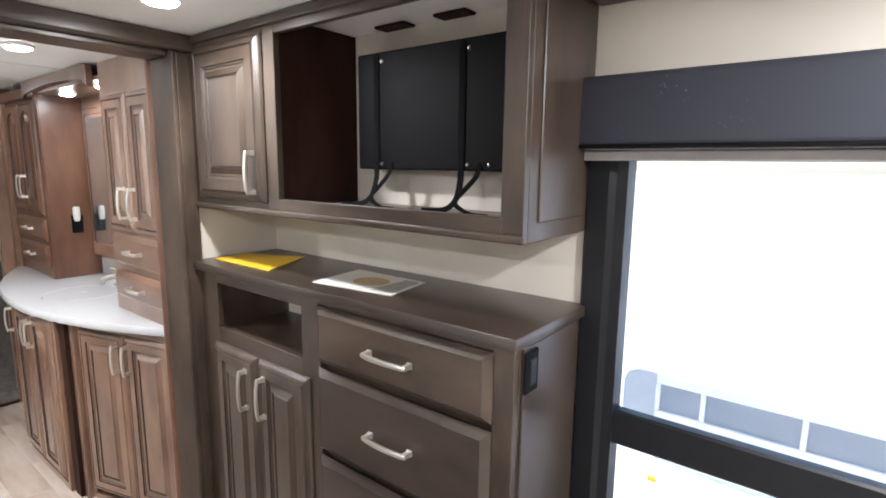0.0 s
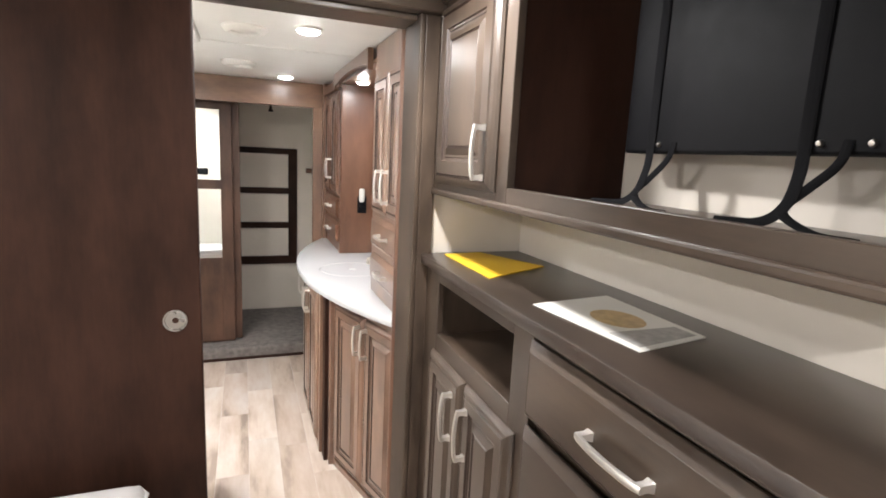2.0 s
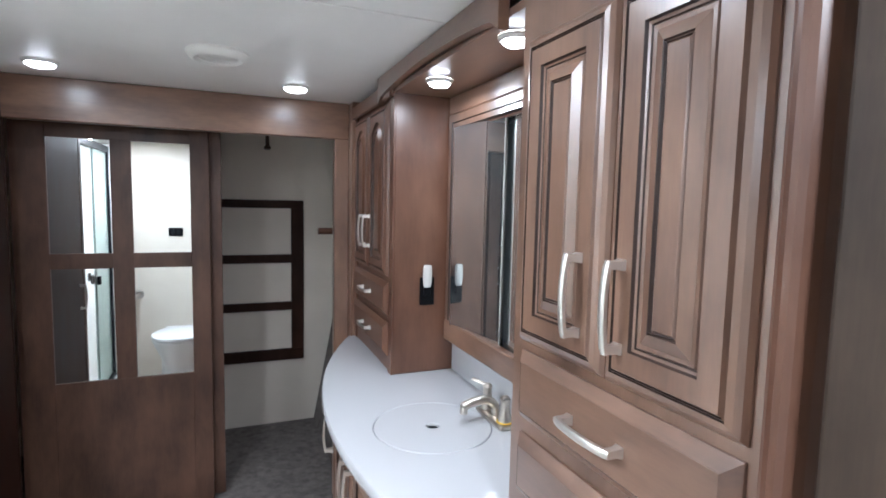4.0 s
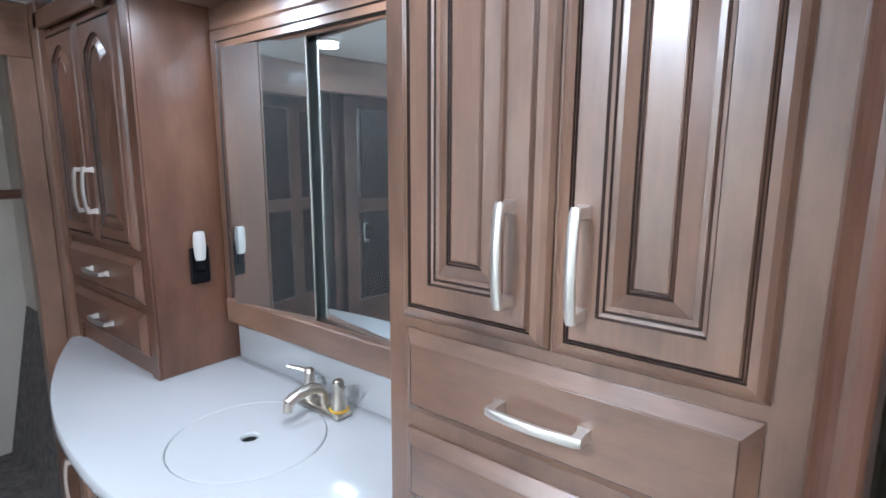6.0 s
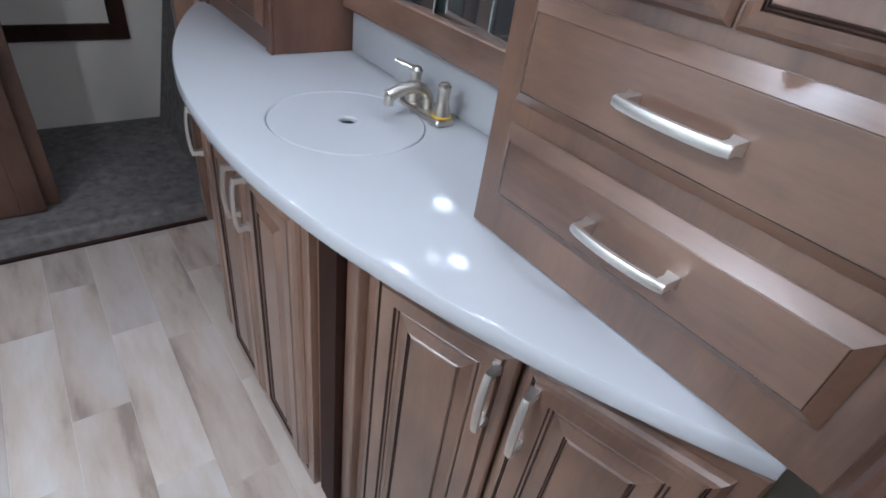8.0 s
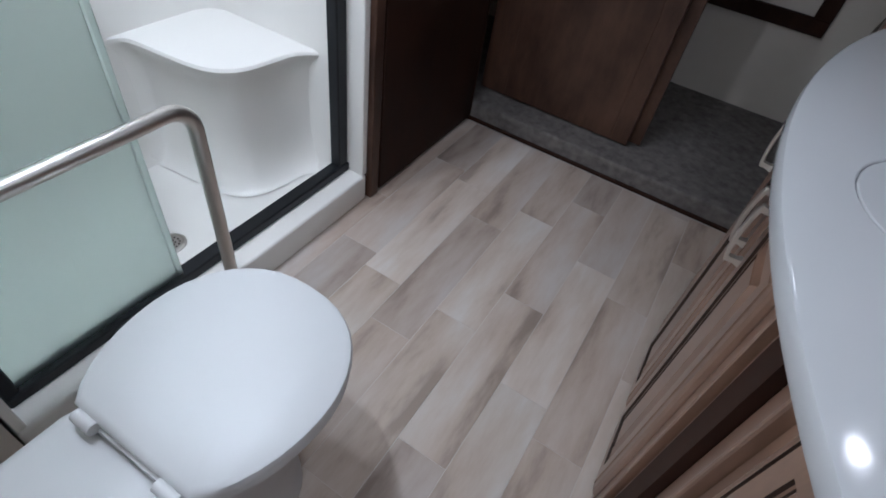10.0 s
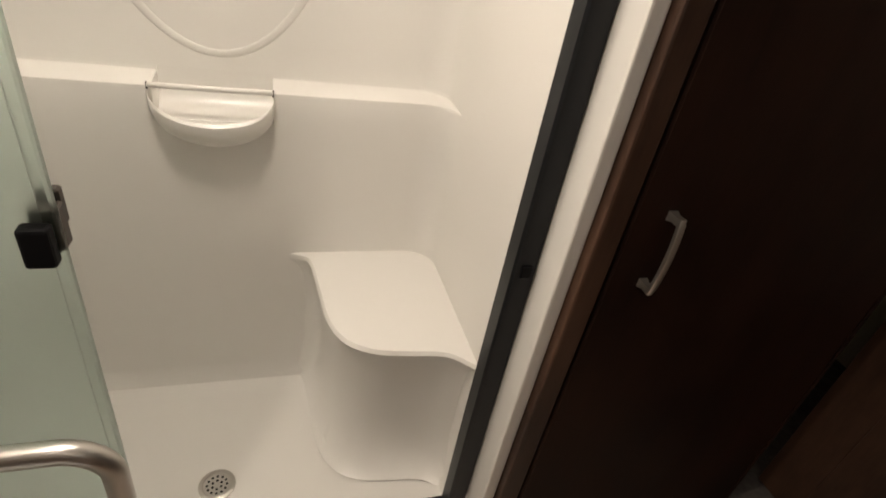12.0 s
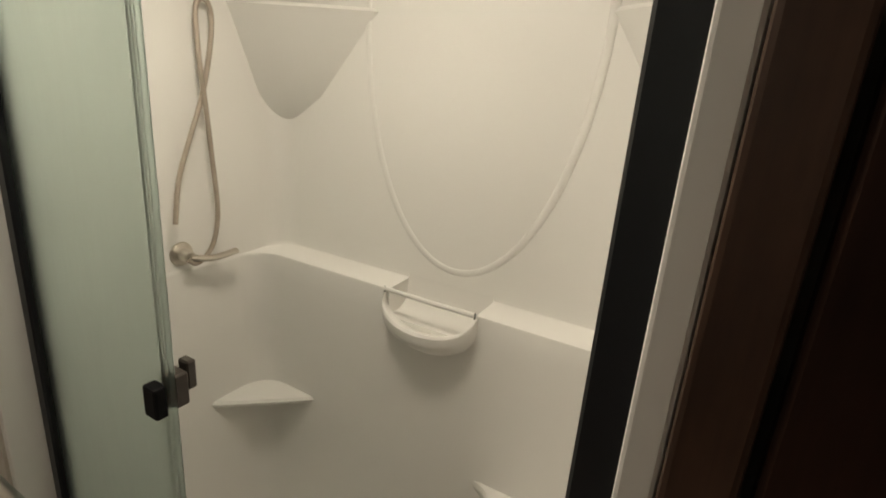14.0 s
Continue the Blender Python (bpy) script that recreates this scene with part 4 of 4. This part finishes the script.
def walls(bm, levels):
    """Open stall walls through levels of (x0, y0, y1, radius, z)."""
    rings = [[bm.verts.new((x, y, z)) for x, y in rounded(x0, SX1 + 0.03, y0, y1, r)] for x0, y0, y1, r, z in levels]
    for a, b in zip(rings, rings[1:]):
        for i in range(1, len(a) - 1):
            bm.faces.new((a[i], a[i + 1], b[i + 1], b[i]))
        bm.faces.new((a[-1], a[0], b[0], b[-1]))
    return rings


bm = bmesh.new()
rings = walls(bm, [(SX0 + 0.05, SY0 + 0.05, SY1 - 0.05, 0.06, 0.040), (SX0 + 0.02, SY0 + 0.02, SY1 - 0.02, 0.08, 0.048), (SX0 + 0.004, SY0 + 0.004, SY1 - 0.004, 0.09, 0.072), (SX0, SY0, SY1, 0.09, 0.11),
                   (SX0, SY0, SY1, 0.08, PZ0), (SX0, SY0, SY1, 0.08, 0.950), (SX0 - 0.002, SY0, SY1, 0.08, 0.957), (SX0 - 0.007, SY0 - 0.001, SY1, 0.08, 0.960), (SX0 - 0.080, SY0 - 0.002, SY1, 0.07, 0.964),
                   (SX0 - 0.085, SY0 - 0.002, SY1, 0.07, 0.968), (SX0 - 0.087, SY0 - 0.002, SY1, 0.07, PZ1), (SX0 - 0.090, SY0 - 0.004, SY1 + 0.002, 0.07, 1.93)])
bm.faces.new(rings[0])
# drop the faces across the open side
front = [f for f in bm.faces if len(f.verts) == 4 and all(abs(v.co.x - (SX1 + 0.029)) < 0.002 for v in f.verts) and f.calc_center_median().z > 0.08]
bmesh.ops.delete(bm, geom=front, context="FACES")
gap = [f for f in bm.faces if len(f.verts) == 4 and all(PA - 0.001 < v.co.y < PB + 0.001 and PZ0 - 0.001 < v.co.z < PZ1 + 0.001 for v in f.verts) and f.calc_center_median().x < -0.6]
bmesh.ops.delete(bm, geom=gap, context="FACES")
part("surround", bm, ACRYLIC, sh, "", True)
# its back, floor and cheeks
bm = bmesh.new()
sect = [(SX0 - 0.087, PZ1), (SX0 - 0.086, 0.930), (SX0 - 0.076, 0.905), (SX0 - 0.052, 0.890), (SX0, PZ0)]
for a, b in zip(sect, sect[1:]):
    bm.faces.new([bm.verts.new(p) for p in ((a[0], PA, a[1]), (a[0], PB, a[1]), (b[0], PB, b[1]), (b[0], PA, b[1]))])
for yy in (PA, PB):
    bm.faces.new([bm.verts.new((x, yy, z)) for x, z in sect + [(SX0, 0.950), (SX0 - 0.007, 0.960), (SX0 - 0.080, 0.964)]])
bmesh.ops.remove_doubles(bm, verts=bm.verts, dist=0.0001)
part("soap_pocket", bm, ACRYLIC, sh, "moulded pocket behind the soap dish", True)
bm = bmesh.new()
box(bm, SX1 - 0.02, XL + 0.002, SY0 - 0.03, SY1 + 0.012, 0.0, 0.112, 0.010, 3)
part("curb", bm, ACRYLIC, sh, "", True)
for a, b in ((SY1 - 0.007, SY1 + 0.021), (SY0 - 0.028, SY0 - 0.006)):
    part("flange", boxes((SX1 - 0.02, XL - 0.004, a, b, 0.11, 1.93), bevel=0.004, seg=2), ACRYLIC, sh)

# corner seat: a curved front, hollowing towards its foot
bm = bmesh.new()
seat_edge = [Vector(p) for p in smooth_line([(SX0 - 0.003, 3.240, 0), (-0.722, 3.286, 0), (-0.686, 3.306, 0), (-0.570, 3.318, 0), (-0.450, 3.332, 0), (-0.376, 3.366, 0), (-0.336, 3.428, 0), (-0.321, 3.510, 0), (-0.307, 3.595, 0), (-0.258, SY1 - 0.001, 0)], 5)]
corner = Vector((SX0, SY1, 0))


def seat_ring(k, z, lift=0.0):
    out = []
    for i, p in enumerate(seat_edge):
        u = i / (len(seat_edge) - 1)
        q = corner + (p - corner) * k
        if i == 0:
            q.x = SX0 - 0.003
        if i == len(seat_edge) - 1:
            q.y = SY1 - 0.001
        out.append(bm.verts.new((q.x, q.y, z)))
    return out


levels = [(0.02, 0.514), (0.6, 0.514), (0.95, 0.513), (0.985, 0.51), (1.0, 0.501), (0.985, 0.489), (0.94, 0.472), (0.90, 0.44), (0.88, 0.36), (0.88, 0.20), (0.91, 0.11), (0.98, 0.056), (1.04, 0.045)]
rr = [seat_ring(k, z) for k, z in levels]
for a, b in zip(rr, rr[1:]):
    for i in range(len(a) - 1):
        bm.faces.new((a[i], a[i + 1], b[i + 1], b[i]))
part("seat", bm, ACRYLIC, sh, "moulded corner seat", True)


def corner_shelf(cx, cy, ax, ay, z, depth, name, droop):
    """A moulded shelf in a corner: ax, ay reach along the walls; it tapers to a point below."""
    bm = bmesh.new()
    n = 12
    rings = []
    for k, dz in ((0.0, 0.0), (0.7, 0.0), (0.96, -0.002), (1.0, -0.010), (0.96, -0.022), (0.75, -depth * 0.35), (0.45, -depth * 0.75), (0.12, -depth)):
        ring = []
        for i in range(n + 1):
            t = i / n
            bulge = droop * math.sin(math.pi * t)
            p = Vector((cx + ax * k * (1 - t) + 0.5 * ax * k * bulge, cy + ay * k * t + 0.5 * ay * k * bulge, z + dz))
            ring.append(bm.verts.new(p))
        rings.append(ring)
    for a, b in zip(rings, rings[1:]):
        for i in range(n):
            bm.faces.new((a[i], a[i + 1], b[i + 1], b[i]))
    part(name, bm, ACRYLIC, sh, "moulded corner shelf", True)


corner_shelf(SX0 - 0.002, SY0 - 0.001, 0.20, 0.215, 0.535, 0.055, "corner_shelf", 0.0)
corner_shelf(SX0 - 0.088, SY0 - 0.003, 0.17, 0.345, 1.632, 0.30, "corner_shelf", 0.05)
corner_shelf(SX0 - 0.088, SY1 + 0.001, 0.17, -0.26, 1.632, 0.30, "corner_shelf", 0.05)

# soap dish with its bar, bulging from the ledge
bm = bmesh.new()
SA, SB = 2.955, 3.220
n = 24
chain = []
for u, drop in ((0.0, 0.034), (0.50, 0.026), (0.70, 0.008), (0.78, 0.0), (0.92, 0.0), (1.0, 0.006), (1.0, 0.024), (0.88, 0.042), (0.42, 0.066), (0.0, 0.076)):
    row = []
    for i in range(n + 1):
        t = math.pi * i / n
        s = math.sin(t) ** 0.75
        rim = 0.959 - 0.060 * math.sin(t) ** 0.8
        yy = (SA + SB) / 2 - math.cos(t) * (SB - SA) / 2
        row.append(bm.verts.new((SX0 - 0.003 + 0.072 * u * s, yy, rim - drop * (0.35 + 0.65 * s))))
    chain.append(row)
for a, b in zip(chain, chain[1:]):
    for i in range(n):
        bm.faces.new((a[i], a[i + 1], b[i + 1], b[i]))
part("soap_dish", bm, ACRYLIC, sh, "moulded soap dish", True)
part("soap_bar", tube(bmesh.new(), [(SX0 + 0.012, SA + 0.004, 0.963), (SX0 + 0.016, (SA + SB) / 2, 0.963), (SX0 + 0.012, SB - 0.004, 0.963)], 0.006, 0.006, 10), ACRYLIC, sh, "white towel bar", True)
for yy in (SA + 0.004, SB - 0.004):
    part("bar_end", boxes((SX0 + 0.009, SX0 + 0.016, yy - 0.002, yy + 0.002, 0.953, 0.970), bevel=0.002), BLACK, sh)

# raised arched moulding on the upper back wall
pts = []
for i in range(41):
    t = math.pi * i / 40
    pts.append((SX0 - 0.0885, 3.10 - 0.30 * math.cos(t), 1.64 - 0.625 * math.sin(t)))
pts = [(SX0 - 0.089, 2.80, 1.90), (SX0 - 0.089, 2.80, 1.77)] + pts + [(SX0 - 0.089, 3.40, 1.77), (SX0 - 0.089, 3.40, 1.90)]
part("arched_moulding", tube(bmesh.new(), pts, 0.010, 0.0034, 12, (1, 0, 0)), ACRYLIC, sh, "raised arched moulding", True)
part("drain", lathe(bmesh.new(), [(0.045, 0.0), (0.045, 0.003), (0.036, 0.005), (0.034, 0.003), (0.0, 0.003)], (-0.366, 3.06, 0.0402), 28), STEEL, sh, "round steel drain", True)
# Black discs on the closed plate stand in for its shaded holes.
for ring_r, count in ((0.012, 6), (0.024, 12)):
    for k in range(count):
        a = 2 * math.pi * k / count
        part("drain_hole", lathe(bmesh.new(), [(0.0032, 0), (0.0032, 0.0012), (0, 0.0012)], (-0.366 + ring_r * math.cos(a), 3.06 + ring_r * math.sin(a), 0.0429), 8), BLACK, sh)
part("roof", boxes((-0.86, XL - 0.01, SY0 - 0.03, SY1 + 0.01, 1.935, CZ - 0.001)), ACRYLIC, sh)

puck(-0.27, 3.05, 1.934, "glowing puck light in the shower roof", watts=10.5, r=0.14)

# valve and hand shower hose on the end wall
hs = thing("hand_shower", (-0.505, SY0, 0.99), "nickel shower valve with a looped metal hose", "shower fitting")
bm = lathe(bmesh.new(), [(0, 0), (0.032, 0.0), (0.030, 0.006), (0.018, 0.012), (0.016, 0.035), (0.012, 0.040), (0, 0.040)], (-0.485, SY0, 1.005), 20, pose(0, 0, 0, -90, 0, 0))
part("valve", bm, TAPMETAL, hs, "", True)
part("lever", tube(bmesh.new(), smooth_line([(-0.485, SY0 + 0.036, 1.003), (-0.535, SY0 + 0.046, 0.992), (-0.575, SY0 + 0.05, 0.993), (-0.612, SY0 + 0.05, 0.996)], 5), 0.012, 0.008, 10), TAPMETAL, hs, "", True)
pts = [(-0.445, SY0 + 0.05, 1.10), (-0.475, SY0 + 0.03, 1.20), (-0.520, SY0 + 0.02, 1.30), (-0.560, SY0 + 0.02, 1.40), (-0.590, SY0 + 0.02, 1.52), (-0.595, SY0 + 0.02, 1.59), (-0.577, SY0 + 0.02, 1.615), (-0.555, SY0 + 0.02, 1.59),
       (-0.550, SY0 + 0.03, 1.48), (-0.557, SY0 + 0.035, 1.36), (-0.565, SY0 + 0.035, 1.25), (-0.573, SY0 + 0.035, 1.12), (-0.560, SY0 + 0.035, 1.04), (-0.535, SY0 + 0.035, 1.0), (-0.500, SY0 + 0.04, 0.985), (-0.475, SY0 + 0.04, 1.0)]
part("hose", tube(bmesh.new(), smooth_line(pts, 6), 0.0062, 0.0062, 10), HOSE, hs, "ribbed metal hose", True)

# black-framed enclosure with a frosted sliding panel
en = thing("shower_enclosure", (-0.16, 3.05, 0.112), "black-framed shower enclosure with a frosted glass panel", "shower door")
part("frame", boxes((-0.180, -0.138, SY1 - 0.053, SY1 - 0.008, 0.145, 1.86), (-0.180, -0.138, SY0 - 0.004, SY0 + 0.030, 0.145, 1.86), (-0.180, -0.138, SY0 - 0.004, SY1 - 0.002, 1.86, 1.91),
                    (-0.182, -0.134, SY0 - 0.004, SY1 - 0.002, 0.112, 0.145), bevel=0.004), BLACKMETAL, en, "black aluminium frame")
gl = part("glass_panel", boxes((-0.160, -0.152, SY0 + 0.022, 2.940, 0.145, 1.86), bevel=0.001), FROST, en, "frosted greenish glass panel")
part("edge_seal", boxes((-0.164, -0.148, 2.940, 2.957, 0.145, 1.86), bevel=0.003), FROST, gl, "clear edge strip")
la = part("latch", boxes((-0.152, -0.128, 2.916, 2.952, 0.908, 0.966), bevel=0.005, seg=2), BLACK, gl, "black plastic latch")
part("latch_plate", boxes((-0.186, -0.1605, 2.922, 2.956, 0.916, 0.978), (-0.204, -0.1865, 2.926, 2.952, 0.938, 0.992), bevel=0.003), LATCHWARM, la, "latch plate tinted brown as under warm light")
part("catch", boxes((-0.139, -0.133, SY1 - 0.038, SY1 - 0.018, 0.86, 0.885), bevel=0.002), BLACK, en, "small black catch")

# ---- toilet and grab rail ----
to = thing("toilet", (0.36, 2.55, 0), "white plastic toilet with its lid closed", "toilet")
TZ = 0.455


def toilet_outline(k, dy, n=40, back=2.535, cx=0.352):
    out = []
    for i in range(n):
        a = 2 * math.pi * i / n
        s, c = math.sin(a), math.cos(a)
        yy = 2.735 + dy + (0.205 * s if s > 0 else 0.25 * s) * k
        xx = cx + 0.205 * k * math.copysign(abs(c) ** 0.85, c)
        out.append((xx, max(yy, back)))
    return out


def stacked(levels):
    bm = bmesh.new()
    rings = [[bm.verts.new((x, y, z)) for x, y in toilet_outline(k, dy, back=b)] for k, dy, z, b in levels]
    for a, b in zip(rings, rings[1:]):
        for i in range(len(a)):
            bm.faces.new((a[i], a[(i + 1) % len(a)], b[(i + 1) % len(b)], b[i]))
    bm.faces.new(rings[0][::-1])
    bm.faces.new(rings[-1])
    return bm


part("lid", stacked([(0.97, 0, TZ, 2.535), (1.0, 0, TZ + 0.004, 2.535), (1.0, 0, TZ + 0.014, 2.535), (0.985, 0, TZ + 0.021, 2.540), (0.94, 0, TZ + 0.025, 2.548), (0.6, 0, TZ + 0.027, 2.58)]), CERAMIC, to, "closed white lid", True)
part("seat", stacked([(0.95, 0, TZ - 0.024, 2.53), (0.985, 0, TZ - 0.020, 2.53), (0.985, 0, TZ - 0.004, 2.53), (0.96, 0, TZ - 0.001, 2.53)]), CERAMIC, to, "white seat ring", True)
part("bowl", stacked([(0.62, -0.06, 0.0, 2.36), (0.62, -0.06, 0.03, 2.36), (0.58, -0.06, 0.06, 2.36), (0.60, -0.05, 0.20, 2.36), (0.78, -0.02, 0.33, 2.36), (0.92, -0.005, 0.40, 2.40), (0.93, 0, TZ - 0.026, 2.44)]), CERAMIC, to, "", True)
bm = bmesh.new()
box(bm, 0.187, 0.517, YP1 + 0.004, 2.545, 0.05, TZ - 0.02, 0.03, 3)
part("back", bm, CERAMIC, to, "", True)
for xx in (0.257, 0.447):
    part("hinge", tube(bmesh.new(), [(xx - 0.022, 2.527, TZ + 0.006), (xx + 0.022, 2.527, TZ + 0.006)], 0.012, 0.012, 12), CERAMIC, to, "", True)

gb = thing("grab_rail", (0.0, 2.6, 0), "bent stainless steel grab rail between toilet and shower", "rail")
pts = [(0.0, YP1 + 0.004, 0.712), (0.0, 2.5, 0.712), (0.0, 2.93, 0.712)] + arc((0, 2.94, 0.654), (0, 0, 0.058), (0, 0.062, 0), 0.15, math.pi / 2, 8) + [(0.0, 3.003, 0.4), (0.0, 3.003, 0.0)]
part("tube", tube(bmesh.new(), pts, 0.0165, 0.0165, 16, (1, 0, 0)), STEEL, gb, "", True)
part("wall_flange", lathe(bmesh.new(), [(0, 0.008), (0.034, 0.007), (0.038, 0.0)], (0.0, YP1 + 0.001, 0.712), 24, pose(0, 0, 0, -90, 0, 0)), STEEL, gb, "", True)
part("floor_flange", lathe(bmesh.new(), [(0, 0.008), (0.034, 0.007), (0.038, 0.0)], (0.0, 3.003, 0.0), 24), STEEL, gb, "", True)
sw = thing("switch_plate", (0.30, YP1, 1.24), "black switch plate on the wall above the toilet", "switch")
part("plate", boxes((0.235, 0.345, YP1 + 0.001, YP1 + 0.009, 1.205, 1.275), bevel=0.003), BLACK, sw)
part("rocker", boxes((0.255, 0.285, YP1 + 0.009, YP1 + 0.013, 1.22, 1.26), bevel=0.002), BLACKMETAL, sw)
part("rocker", boxes((0.295, 0.325, YP1 + 0.009, YP1 + 0.013, 1.22, 1.26), bevel=0.002), BLACKMETAL, sw)

# ---- floor planks ----
flo = bpy.data.objects["floor"]
PW, PL, GAP = 0.1455, 0.606, 0.0010
plank_meshes = {}


def plank_mesh(w, l):
    key = (round(w, 3), round(l, 3))
    if key not in plank_meshes:
        me = bpy.data.meshes.new("plank")
        b = bmesh.new()
        box(b, 0, key[0], 0, key[1], -0.001, 0.0, 0.0004)
        b.to_mesh(me)
        b.free()
        me.materials.append(PLANK)
        plank_meshes[key] = me
    return plank_meshes[key]


# where one end joint of each row of planks falls, row by row from the shower to the vanity
joints = (3.12, 2.86, 3.40, 3.24, 3.39, 2.978, 3.28, 3.184, 2.90, 3.05)
row = 0
x = 0.430 - 4 * PW
while x < 1.58:
    ya, yb = (0.6, YS - 0.011)
    y = joints[row % 10] - 6 * PL
    while y < yb:
        a, b = max(y, ya), min(y + PL, yb)
        if b - a > 0.03 and x + PW > -0.15:
            o = new("plank", plank_mesh(PW - GAP, b - a - GAP))
            o.location = (x, a, 0)
            o.parent = flo
        y += PL
    x += PW
    row += 1
